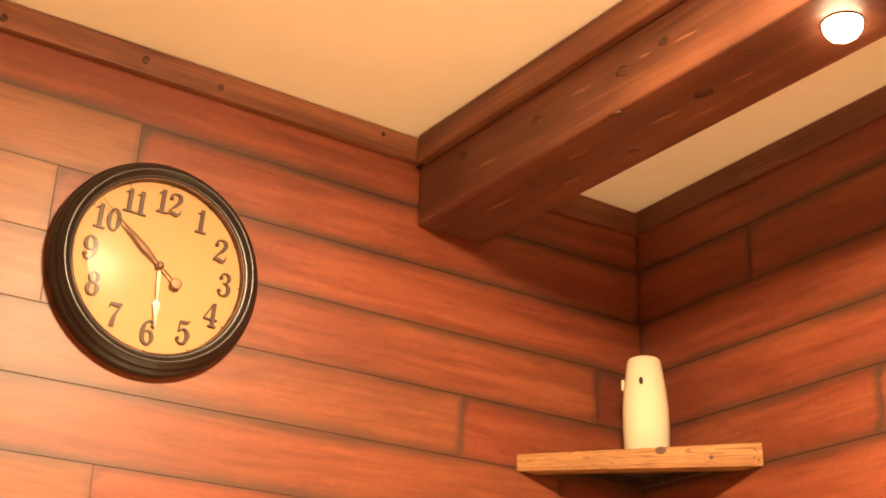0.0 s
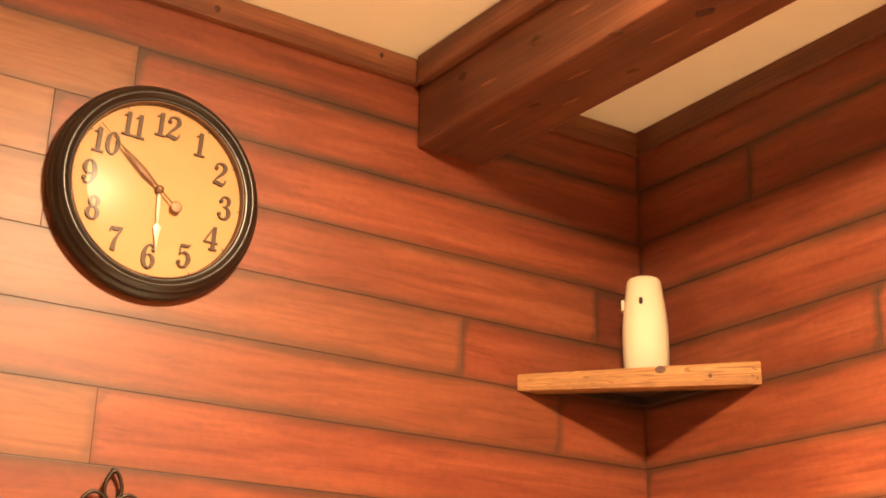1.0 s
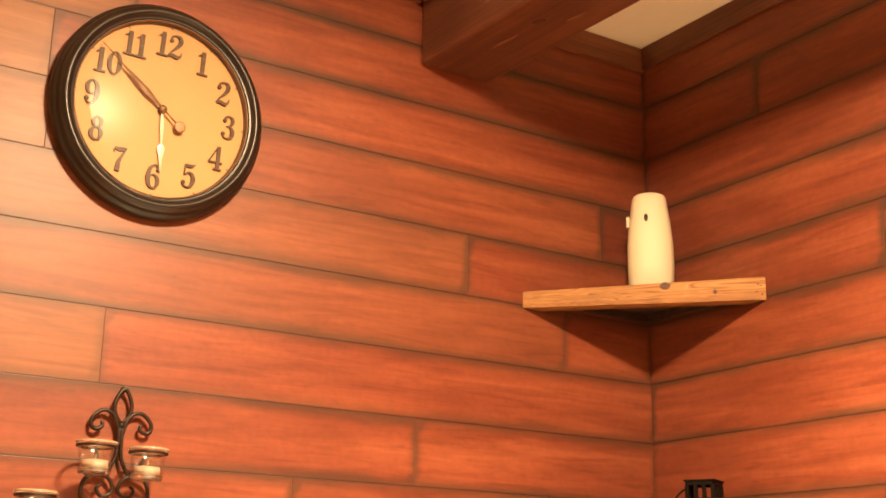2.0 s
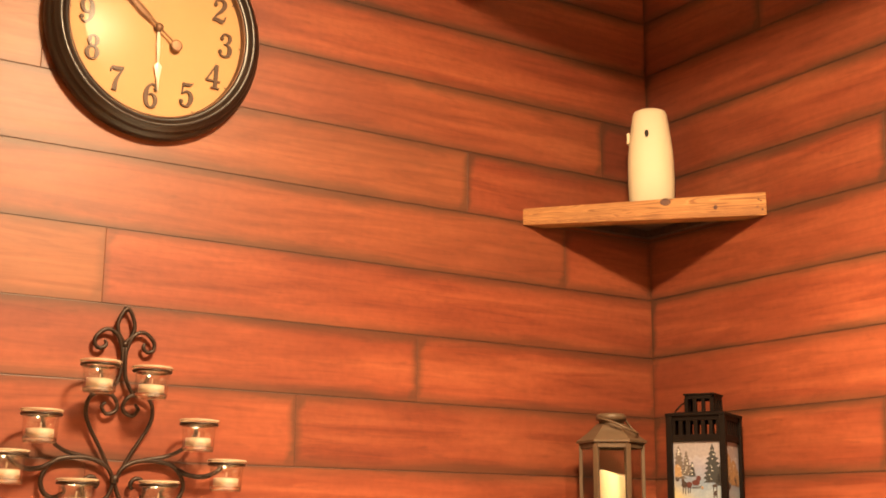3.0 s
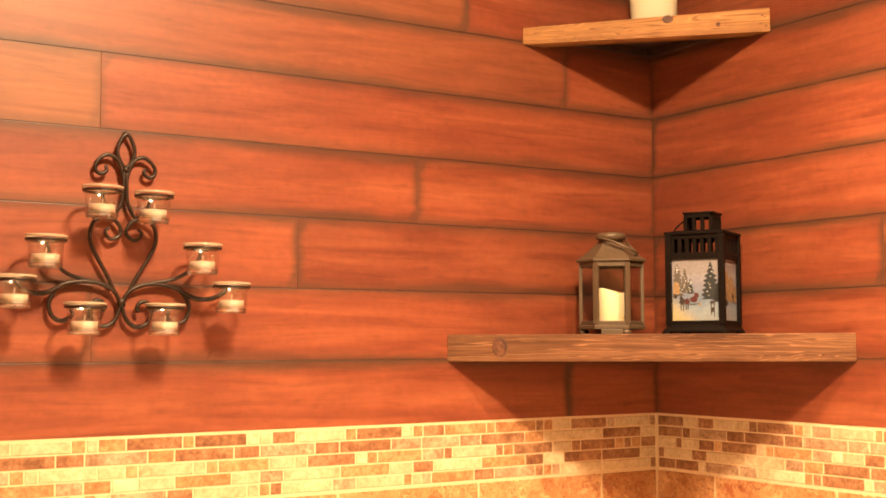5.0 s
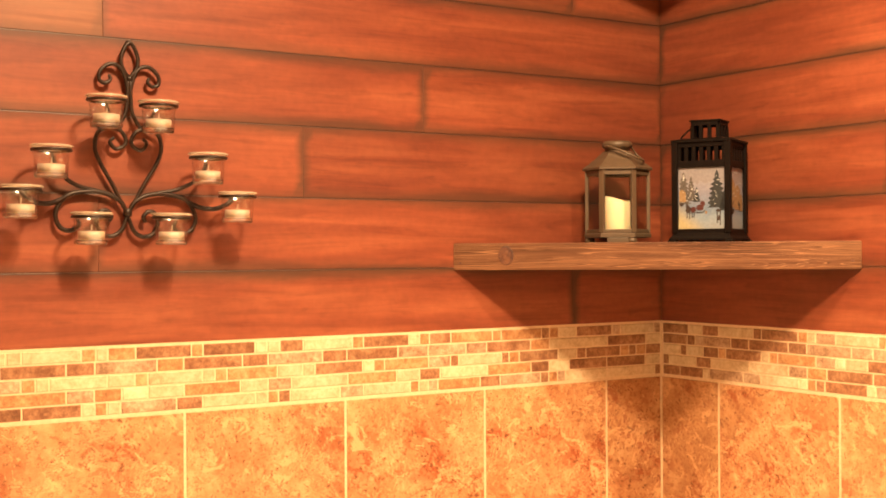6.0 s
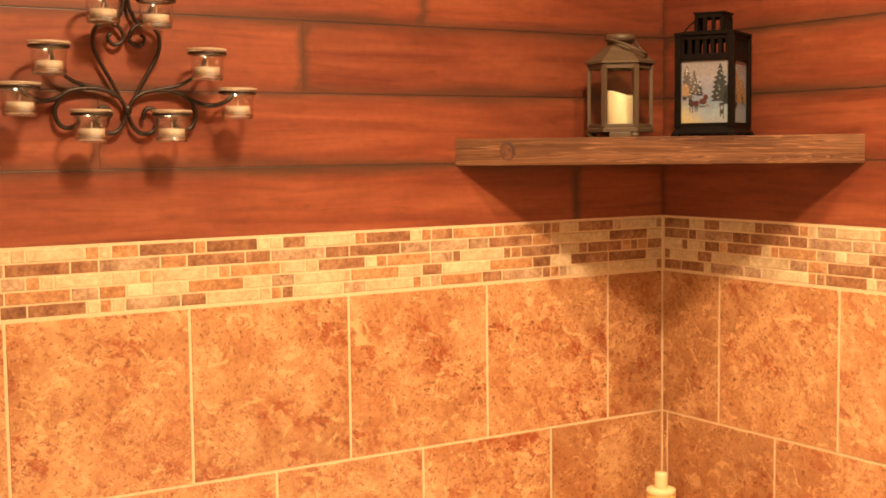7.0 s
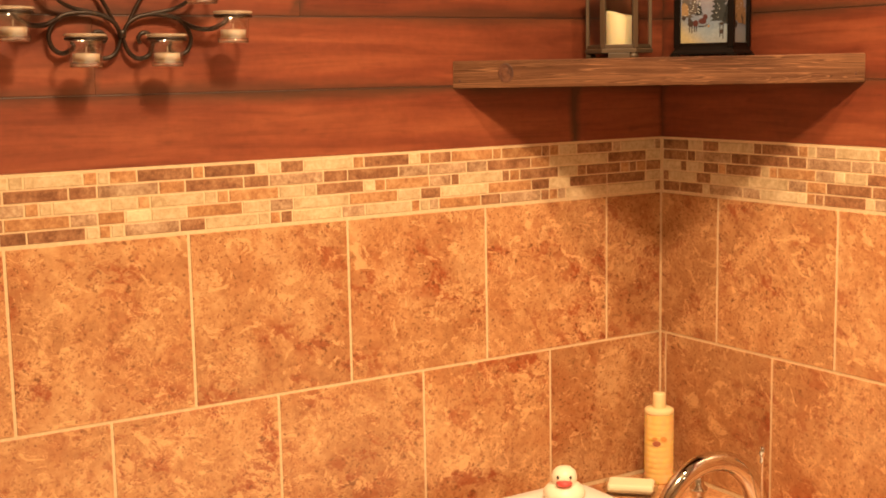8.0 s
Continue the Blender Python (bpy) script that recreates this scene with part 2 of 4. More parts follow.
def part(name, bm, material, parent=None, label="", smooth=False):
    me = bpy.data.meshes.new(name)
    bm.normal_update()
    bm.to_mesh(me)
    bm.free()
    me.materials.append(material)
    if smooth:
        for p in me.polygons:
            p.use_smooth = True
    ob = new(name, me)
    if parent is not None:
        ob.parent = parent
    if label:
        ob["label"] = label
    return ob


def box(bm, lo, hi, bevel=0.0):
    made = bmesh.ops.create_cube(bm, size=1.0)["verts"]
    for v in made:
        v.co = Vector(((lo[i] + hi[i]) / 2 + v.co[i] * (hi[i] - lo[i]) for i in range(3)))
    if bevel:
        edges = list({e for v in made for e in v.link_edges})
        bmesh.ops.bevel(bm, geom=edges, offset=bevel, segments=2, profile=0.5, affect="EDGES")
    return bm


def block(lo, hi, bevel=0.0):
    return box(bmesh.new(), lo, hi, bevel)


def prism(points, z0, z1, bevel=0.0):
    """An upright prism over a plan polygon."""
    bm = bmesh.new()
    low = [bm.verts.new((x, y, z0)) for x, y in points]
    f = bm.faces.new(low)
    top = [v for v in bmesh.ops.extrude_face_region(bm, geom=[f])["geom"] if isinstance(v, bmesh.types.BMVert)]
    for v in top:
        v.co.z = z1
    bmesh.ops.recalc_face_normals(bm, faces=bm.faces)
    if bevel:
        bmesh.ops.bevel(bm, geom=bm.edges[:], offset=bevel, segments=2, profile=0.5, affect="EDGES")
    return bm


def lathe(profile, steps=32, bm=None, at=(0, 0, 0), stretch=(1, 1), hollow=False):
    """Turns (radius, height) pairs round the z axis; hollow makes a ring."""
    bm = bm or bmesh.new()
    rings = []
    for r, z in profile:
        ring = []
        for i in range(steps):
            a = 2 * math.pi * i / steps
            ring.append(bm.verts.new((at[0] + max(r, 1e-5) * math.cos(a) * stretch[0], at[1] + max(r, 1e-5) * math.sin(a) * stretch[1], at[2] + z)))
        rings.append(ring)
    for a, b in zip(rings, rings[1:] + rings[:1] if hollow else rings[1:]):
        for i in range(steps):
            bm.faces.new((a[i], a[(i + 1) % steps], b[(i + 1) % steps], b[i]))
    if not hollow:
        bm.faces.new(rings[0][::-1])
        bm.faces.new(rings[-1])
    bmesh.ops.recalc_face_normals(bm, faces=bm.faces)
    return bm


def glide(points, n=8):
    """A smooth curve through a few points."""
    p = [Vector(q) for q in points]
    p = [2 * p[0] - p[1]] + p + [2 * p[-1] - p[-2]]
    out = []
    for i in range(1, len(p) - 2):
        for k in range(n):
            t = k / n
            a, b, c, d = p[i - 1:i + 3]
            out.append(0.5 * (2 * b + (c - a) * t + (2 * a - 5 * b + 4 * c - d) * t * t + (3 * b - a - 3 * c + d) * t ** 3))
    return out + [p[-2]]


def tube(points, radius, sides=10, bm=None, ends=1.0):
    """A round bar along points; radius is a number or a function of 0..1."""
    bm = bm or bmesh.new()
    pts = [Vector(q) for q in points]
    up, rings = None, []
    for i, p in enumerate(pts):
        d = (pts[min(i + 1, len(pts) - 1)] - pts[max(i - 1, 0)]).normalized()
        if up is None:
            up = d.orthogonal().normalized()
        up = (up - d * up.dot(d)).normalized()
        side = d.cross(up)
        r = radius(i / (len(pts) - 1)) if callable(radius) else radius
        if i in (0, len(pts) - 1):
            r *= ends
        rings.append([bm.verts.new(p + (up * math.cos(2 * math.pi * k / sides) + side * math.sin(2 * math.pi * k / sides)) * r) for k in range(sides)])
    for a, b in zip(rings, rings[1:]):
        for k in range(sides):
            bm.faces.new((a[k], a[(k + 1) % sides], b[(k + 1) % sides], b[k]))
    bm.faces.new(rings[0][::-1])
    bm.faces.new(rings[-1])
    bmesh.ops.recalc_face_normals(bm, faces=bm.faces)
    return bm


def thing(name, where, label, category, turn=0.0, group=""):
    ob = new(name)
    ob.matrix_world = pose(*where, 0, 0, turn)
    ob.empty_display_size = 0.05
    return tagged(ob, label, category, group)


# ---- the room ----
WEST, SOUTH = -3.3, -3.7
DECK = 0.556
TILE_TOP, PLANK_FOOT, ROW = 1.180, 1.2900, 0.1295
MOSAIC_TOP = 1.298

wall_north = tagged(part("wall_north", block((WEST, 0.010, 0), (0.12, 0.12, CEILING)), PLASTER), "bathroom wall clad in stained planks over stone tiles", "wall", kind="structure")
wall_east = tagged(part("wall_east", block((0.010, SOUTH, 0), (0.12, 0.0095, CEILING)), PLASTER), "bathroom wall clad in stained planks over stone tiles", "wall", kind="structure")
tagged(part("wall_west", block((WEST - 0.12, SOUTH, 0), (WEST, 0.12, CEILING)), PLASTER), "plain cream painted wall", "wall", kind="structure")
tagged(part("wall_south", block((WEST - 0.12, SOUTH - 0.12, 0), (0.12, SOUTH, CEILING)), PLASTER), "plain cream painted wall", "wall", kind="structure")
tagged(part("floor", block((WEST - 0.12, SOUTH - 0.12, -0.1), (0.12, 0.12, 0)), FLOOR), "pale travertine stone floor of the bathroom", "floor", kind="structure")
tagged(part("ceiling", block((WEST - 0.12, SOUTH - 0.12, CEILING), (0.12, 0.12, CEILING + 0.1)), CEIL), "smooth cream painted ceiling", "ceiling", kind="structure")
part("grout", block((WEST, 0.0012, 0), (0.0, 0.0095, MOSAIC_TOP + 0.002)), GROUT, wall_north, "sand-coloured grout")
part("grout_bead", block((-0.0030, -0.0030, DECK), (0.0011, 0.0011, MOSAIC_TOP), 0.001), GROUT, wall_north, "sand-coloured grout")
part("grout", block((0.0012, SOUTH, 0), (0.0095, 0.0, MOSAIC_TOP + 0.002)), GROUT, wall_east, "sand-coloured grout")

# ceiling beam with its trims
beam = tagged(part("ceiling_beam", block((-0.085, SOUTH, 2.540), (0.085, -0.004, CEILING - 0.001), 0.006), BEAM), "dark-stained rough timber beam under the ceiling", "beam", kind="structure")
trim_n = tagged(part("trim", block((WEST, -0.020, 2.680), (-0.614, -0.001, CEILING - 0.001), 0.003), TRIM_X), "brown-stained pine trim along the ceiling", "trim", kind="structure")
tagged(part("trim", block((-0.442, -0.013, 2.676), (-0.001, -0.001, CEILING - 0.001), 0.003), TRIM_X), "brown-stained pine trim along the ceiling", "trim", kind="structure")
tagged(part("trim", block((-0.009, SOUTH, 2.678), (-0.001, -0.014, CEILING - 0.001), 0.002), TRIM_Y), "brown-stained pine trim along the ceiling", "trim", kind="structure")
beam.matrix_world = pose(-0.528, 0, 0, 0, 0, math.degrees(math.atan(BEAM_SLANT)))
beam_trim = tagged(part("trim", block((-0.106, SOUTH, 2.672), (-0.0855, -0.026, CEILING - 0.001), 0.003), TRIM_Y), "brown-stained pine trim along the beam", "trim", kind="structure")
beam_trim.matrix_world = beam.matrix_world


# tub surround with the tub let into it
TUB_W, TUB_E, TUB_S, TUB_N = -1.62, -0.288, -1.40, -0.062
RIM = 0.604


def deck_mesh():
    bm = bmesh.new()
    top = DECK - 0.0025
    box(bm, (-2.0, TUB_N - 0.002, 0), (-0.0005, -0.0005, top))
    box(bm, (TUB_E + 0.002, -1.62, 0), (-0.0005, TUB_N - 0.0025, top))
    box(bm, (-2.0, -1.62, 0), (TUB_W - 0.002, TUB_N - 0.0025, top))
    box(bm, (TUB_W - 0.0015, -1.62, 0), (TUB_E + 0.0015, TUB_S - 0.002, top))
    return bm


deck = tagged(part("tub_deck", deck_mesh(), GROUT), "tiled stone deck round the white bathtub", "tub deck", kind="structure")
ENAMEL = plain_material("white_tub_acrylic", (0.82, 0.80, 0.74), 0.18, 0, 0.02, 4, 0)


def rounded(w, e, s, n, r, steps=8):
    out = []
    for cx, cy, a0 in ((e - r, n - r, 0), (w + r, n - r, 90), (w + r, s + r, 180), (e - r, s + r, 270)):
        for i in range(steps + 1):
            a = radians(a0 + 90 * i / steps)
            out.append((cx + r * math.cos(a), cy + r * math.sin(a)))
    return out


def tub_mesh():
    bm = bmesh.new()
    rings = []
    for inset, z, r in ((0.03, 0.10, 0.05), (0.02, DECK - 0.01, 0.04), (0.0, DECK + 0.001, 0.035), (0.0, RIM - 0.012, 0.035), (0.003, RIM - 0.004, 0.038), (0.010, RIM, 0.045), (0.060, RIM, 0.24), (0.070, RIM - 0.004, 0.24), (0.076, RIM - 0.015, 0.24), (0.13, 0.25, 0.24), (0.20, 0.17, 0.24)):
        rings.append([bm.verts.new((x, y, z)) for x, y in rounded(TUB_W + inset, TUB_E - inset, TUB_S + inset, TUB_N - inset, r)])
    for a, b in zip(rings, rings[1:]):
        for i in range(len(a)):
            j = (i + 1) % len(a)
            bm.faces.new((a[i], a[j], b[j], b[i]))
    bm.faces.new(rings[0][::-1])
    bm.faces.new(rings[-1])
    bmesh.ops.recalc_face_normals(bm, faces=bm.faces)
    return bm


bathtub = thing("bathtub", (0, 0, 0), "white glossy drop-in bathtub set in a tiled deck", "bathtub")
part("basin", tub_mesh(), ENAMEL, bathtub, smooth=True)

# ---- lamps ----
GLOW = glow_material("lamp_glow", (1.0, 0.74, 0.44), 50.0)
OPAL = glow_material("opal_glass_glow", (1.0, 0.74, 0.44), 7.0)
WHITE = plain_material("white_enamel", (0.78, 0.74, 0.66), 0.35, 0, 0.05)


def downlight(where, k, label):
    ob = thing("downlight", where, label, "lamp", group="downlights")
    part("trim_ring", lathe([(0.0312 * k, 0.0), (0.0318 * k, -0.002), (0.034 * k, -0.0015), (0.0345 * k, 0.0)], hollow=True), WHITE if k > 1.5 else BRONZED, ob, smooth=True)
    part("bulb", lathe([(0.0310 * k, 0.0), (0.0310 * k, -0.006), (0.0285 * k, -0.014), (0.0235 * k, -0.021), (0.016 * k, -0.0262), (0.008 * k, -0.0288), (0.0, -0.0295)]), GLOW, ob, "glowing warm bulb", True)


BRONZED = plain_material("dark_lamp_ring", (0.10, 0.05, 0.03), 0.5, 0.5)
# the second downlight is an added one, out of view behind the camera
for x, y in BEAM_LAMPS:
    downlight((x, y, 2.5395), 0.95, "small round downlight glowing under the timber beam")
dome = thing("ceiling_lamp", (*SPOT, CEILING - 0.0005), "round opal glass dome lamp glowing on the ceiling", "lamp")
part("base_ring", lathe([(0.118, 0.0), (0.120, -0.004), (0.120, -0.018), (0.112, -0.020), (0.110, -0.002)], 40, hollow=True), WHITE, dome, smooth=True)
shade = part("shade", lathe([(0.110, -0.004), (0.108, -0.030), (0.094, -0.056), (0.066, -0.076), (0.030, -0.0845), (0.0, -DOME)], 40), OPAL, dome, "glowing opal glass shade", True)
shade.visible_shadow = False

# ---- corner shelves ----
KNOT = timber_material("shelf_knot", (0.035, 0.009, 0.004), (0.095, 0.028, 0.010), (0.17, 0.058, 0.020), 0.6, 1)
HALF = math.sqrt(0.5)


def shelf(reach, z0, z1, material, label):
    """A triangular board in the corner; its own x axis runs along the front edge."""
    ob = thing("corner_shelf", (0, 0, z0), label, "shelf", -45)
    a = reach * HALF
    h, d = z1 - z0, 0.038
    part("front_board", prism([(-a + 0.001, -a), (a - 0.001, -a), (a - d - 0.002, -a + d), (-a + d + 0.002, -a + d)], 0, h, 0.0016), material, ob)
    # panel and cleats carry the underside's shade in their near-black colour
    part("panel", prism([(-0.002, -0.003), (-a + d + 0.003, -a + d + 0.0005), (a - d - 0.003, -a + d + 0.0005), (0.002, -0.003)], h - 0.020, h - 0.001, 0.001), SHELF_SHADED, ob, "shelf panel coloured dark for the shade under the shelf")
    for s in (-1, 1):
        part("cleat", prism([(0, -0.008), (s * (a - d - 0.006), -a + d + 0.002), (s * (a - d - 0.030), -a + d + 0.002), (0, -0.032)][::s], h - 0.036, h - 0.0205, 0.001), SHELF_SHADED, ob, "support strip along the wall, coloured dark as in shade")
    return ob, a


low_shelf, low_a = shelf(0.537, 1.4145, 1.4665, SHELF, "weathered brown triangular corner shelf under two lanterns")
high_shelf, high_a = shelf(0.350, 2.0605, 2.1085, SHELF_PALE, "honey-brown triangular corner shelf high in the corner")

for v in next(c for c in high_shelf.children if c.name.startswith("front_board")).data.vertices:
    # its top is planed down towards one end
    if v.co.z > 0.03 and v.co.x < -0.03:
        v.co.z -= 0.013 * (-0.03 - v.co.x) / (high_a - 0.03)


def knot(parent, x, a, z, rx, rz):
    bm = lathe([(rx, 0.0), (rx * 0.9, 0.0006), (rx * 0.55, 0.0004), (rx * 0.4, 0.0009), (0.0, 0.0007)], 20, stretch=(1, rz / rx))
    bm.transform(Matrix.Translation((x, -a - 0.0002, z)) @ Matrix.Rotation(radians(90), 4, "X"))
    part("knot", bm, KNOT, parent, "dark knot in the wood")


knot(low_shelf, -0.275, low_a, 0.028, 0.015, 0.019)
knot(high_shelf, 0.047, high_a, 0.036, 0.011, 0.008)
knot(high_shelf, 0.146, high_a, 0.020, 0.004, 0.005)
for x, z in ((-0.365, 0.014), (0.362, 0.016)):
    knot(low_shelf, x, low_a, z, 0.0022, 0.0022)
for x, z in ((0.228, 0.018), (0.236, 0.030), (0.238, 0.012), (0.231, 0.033)):
    knot(high_shelf, x, high_a, z, 0.0020, 0.0018)

# ---- wall clock ----
BLACK = plain_material("black_lacquer", (0.018, 0.011, 0.008), 0.30, 0, 0.35, 20, 0.03, 0.4)
DIAL = plain_material("cream_dial_paper", (0.45, 0.245, 0.090), 0.6, 0, 0.06, 14, 0)
INK = plain_material("brown_bronze_numerals", (0.074, 0.036, 0.018), 0.5, 0.1, 0.25, 60, 0.05, 0.3)
BRASS = plain_material("brown_inner_lip", (0.13, 0.058, 0.024), 0.45, 0.2, 0.2)
STEEL = plain_material("polished_hand_metal", (0.80, 0.74, 0.64), 0.3, 0.2, 0.1)
BRONZE = plain_material("bronze_hand_metal", (0.20, 0.105, 0.052), 0.42, 0.45, 0.2)
GLASS = thin_glass_material("clear_glass", (0.97, 0.97, 0.96))
COVER = thin_glass_material("dusty_clock_glass", (0.97, 0.97, 0.96), 0.004, 0.2)
CLOCK_TILT = -2.2


def slim(points, depth):
    """A flat plate of a given outline in the x-z plane, its front towards -y."""
    bm = bmesh.new()
    f = bm.faces.new([bm.verts.new((x, 0, z)) for x, z in points])
    ext = bmesh.ops.extrude_face_region(bm, geom=[f])["geom"]
    for v in ext:
        if isinstance(v, bmesh.types.BMVert):
            v.co.y -= depth
    bmesh.ops.recalc_face_normals(bm, faces=bm.faces)
    return bm


def ribbon(bm, points, y0, y1, n=7):
    """A flat stroke through (x, z, width) points, with the thickness from y0 to y1."""
    pts = glide(points, n)
    rows = []
    for i, p in enumerate(pts):
        q = pts[min(i + 1, len(pts) - 1)] - pts[max(i - 1, 0)]
        across = Vector((-q.y, q.x)).normalized() * p.z / 2
        rows.append([bm.verts.new((p.x + s * across.x, y, p.y + s * across.y)) for s, y in ((1, y0), (1, y1), (-1, y1), (-1, y0))])
    for a, b in zip(rows, rows[1:]):
        for k in range(4):
            bm.faces.new((a[k], a[(k + 1) % 4], b[(k + 1) % 4], b[k]))
    bm.faces.new(rows[0][::-1])
    bm.faces.new(rows[-1])


def hoop(cx, cz, rx, rz, thin, thick, turn=0.0):
    out = []
    for i in range(17):
        a = 2 * math.pi * i / 16
        out.append((cx + rx * math.cos(a), cz + rz * math.sin(a), thin + (thick - thin) * math.cos(a + turn) ** 2))
    return out


# old-style serif figures one unit high: strokes of (x, z, width), then round ends of (x, z)
FIGURES = {
    "0": ([hoop(0, 0, 0.205, 0.45, 0.06, 0.17)], []),
    "1": ([[(0.03, 0.49, 0.17), (0.03, 0.0, 0.17), (0.03, -0.46, 0.17)], [(-0.19, 0.29, 0.03), (-0.07, 0.36, 0.07), (0.02, 0.46, 0.05)], [(-0.20, -0.47, 0.07), (0.03, -0.465, 0.08), (0.26, -0.47, 0.07)]], []),
    "2": ([[(-0.22, 0.22, 0.05), (-0.19, 0.38, 0.07), (-0.02, 0.46, 0.07), (0.15, 0.41, 0.14), (0.19, 0.23, 0.18), (0.08, 0.03, 0.14), (-0.11, -0.18, 0.08), (-0.25, -0.38, 0.06)], [(-0.27, -0.42, 0.07), (-0.10, -0.38, 0.14), (0.09, -0.43, 0.15), (0.22, -0.36, 0.08), (0.27, -0.20, 0.04)]], [(-0.19, 0.23)]),
    "3": ([[(-0.20, 0.28, 0.05), (-0.14, 0.42, 0.07), (0.01, 0.47, 0.07), (0.15, 0.38, 0.14), (0.15, 0.19, 0.14), (0.01, 0.05, 0.06), (-0.08, 0.04, 0.05)], [(-0.06, 0.04, 0.05), (0.08, 0.02, 0.07), (0.19, -0.12, 0.17), (0.17, -0.34, 0.16), (0.0, -0.46, 0.07), (-0.17, -0.42, 0.06), (-0.24, -0.28, 0.05)]], [(-0.17, 0.27), (-0.20, -0.29)]),
    "4": ([[(0.10, 0.48, 0.16), (0.10, 0.0, 0.16), (0.10, -0.46, 0.16)], [(0.06, 0.46, 0.06), (-0.11, 0.14, 0.06), (-0.28, -0.17, 0.06)], [(-0.31, -0.19, 0.07), (0.0, -0.19, 0.07), (0.29, -0.19, 0.07)], [(-0.07, -0.47, 0.07), (0.10, -0.465, 0.07), (0.27, -0.47, 0.07)]], []),
    "5": ([[(-0.18, 0.41, 0.09), (0.0, 0.40, 0.13), (0.15, 0.43, 0.09), (0.23, 0.50, 0.03)], [(-0.17, 0.44, 0.06), (-0.18, 0.22, 0.05), (-0.19, 0.01, 0.05)], [(-0.19, 0.01, 0.05), (-0.03, 0.13, 0.07), (0.13, 0.07, 0.13), (0.20, -0.13, 0.18), (0.13, -0.36, 0.14), (-0.02, -0.46, 0.07), (-0.18, -0.41, 0.06), (-0.24, -0.28, 0.05)]], [(-0.19, -0.29)]),
    "6": ([[(0.20, 0.30, 0.05), (0.13, 0.44, 0.06), (-0.01, 0.46, 0.07), (-0.16, 0.30, 0.13), (-0.21, 0.0, 0.18), (-0.16, -0.31, 0.15), (0.0, -0.46, 0.07), (0.16, -0.34, 0.13), (0.19, -0.15, 0.16), (0.12, 0.03, 0.11), (-0.02, 0.08, 0.06), (-0.15, -0.01, 0.05)]], [(0.17, 0.30)]),
    "7": ([[(-0.24, 0.24, 0.04), (-0.20, 0.41, 0.08), (-0.06, 0.39, 0.14), (0.08, 0.41, 0.14), (0.25, 0.46, 0.06)], [(0.23, 0.45, 0.06), (0.09, 0.16, 0.09), (-0.01, -0.10, 0.14), (-0.05, -0.47, 0.19)]], []),
    "8": ([hoop(0, 0.245, 0.155, 0.205, 0.06, 0.14), hoop(0, -0.215, 0.195, 0.245, 0.06, 0.16)], []),
}


def numeral(text, size):
    """A raised figure, its middle at the origin and its face towards -y."""
    bm = bmesh.new()
    offsets = {"10": (-0.24, 0.34), "11": (-0.24, 0.24), "12": (-0.33, 0.23)}.get(text, (0.0,))
    for ch, dx in zip(text, offsets):
        flip = -1 if ch == "9" else 1
        strokes, balls = FIGURES["6" if ch == "9" else ch]
        for i, pts in enumerate(strokes):
            ribbon(bm, [((flip * x + dx) * size, flip * z * size, w * size) for x, z, w in pts], 0.0004, -0.0022 - 0.0002 * i)
        for x, z in balls:
            lathe([(size * 0.085, -0.0004), (size * 0.085, 0.0020), (size * 0.06, 0.0029), (0.0, 0.0030)], 14, bm)
            bm.verts.ensure_lookup_table()
            for v in bm.verts[-56:]:
                v.co = Vector((v.co.x + (flip * x + dx) * size, -v.co.z, v.co.y + flip * z * size))
    bmesh.ops.recalc_face_normals(bm, faces=bm.faces)
    return bm


clock = thing("wall_clock", (-1.1628, -0.0054, 2.3010), "round black-framed wall clock with cream dial on the planks", "clock")
clock.rotation_mode = "XYZ"
clock.rotation_euler = (radians(1.5), radians(-CLOCK_TILT), 0)  # it leans off the wall at the top
clock.scale = (0.986, 1.0, 1.010)
OUT = Matrix.Rotation(radians(90), 4, "X")
FACE = Matrix.Translation((0, -0.008, 0))
bm = lathe([(0.166, 0.001), (0.196, 0.001), (0.199, 0.008), (0.198, 0.018), (0.193, 0.024), (0.1905, 0.0245), (0.1895, 0.032), (0.1865, 0.036), (0.1835, 0.0365), (0.1825, 0.040), (0.178, 0.0425), (0.1735, 0.041), (0.1725, 0.037), (0.1690, 0.0375), (0.1680, 0.0335), (0.1655, 0.036), (0.1645, 0.034), (0.1630, 0.012), (0.164, 0.004)], 96, hollow=True)
bm.transform(OUT)
part("frame", bm, BLACK, clock, "black turned frame with stepped mouldings", True)
bm = lathe([(0.1615, 0.020), (0.1635, 0.026), (0.1620, 0.027), (0.1605, 0.025), (0.1590, 0.0135)], 96, hollow=True)
bm.transform(FACE @ OUT)
part("rim", bm, BRASS, clock, "thin brown inner lip", True)
bm = lathe([(0.1632, 0.008), (0.1632, 0.0125), (0.0, 0.0125)], 96)
bm.transform(FACE @ OUT)
part("dial", bm, DIAL, clock, "cream paper dial")
for i in range(1, 13):
    a = radians(30 * i)
    bm = numeral(str(i), 0.0455)
    bm.transform(FACE @ Matrix.Translation((0.1290 * math.sin(a), -0.0140, 0.1240 * math.cos(a))))
    part("numeral", bm, INK, clock, "brown raised numeral")
    bm = block((-0.0011, -0.0134, 0.1555), (0.0011, -0.0126, 0.1590))
    bm.transform(FACE @ Matrix.Rotation(a, 4, "Y"))
    part("minute_mark", bm, INK, clock)


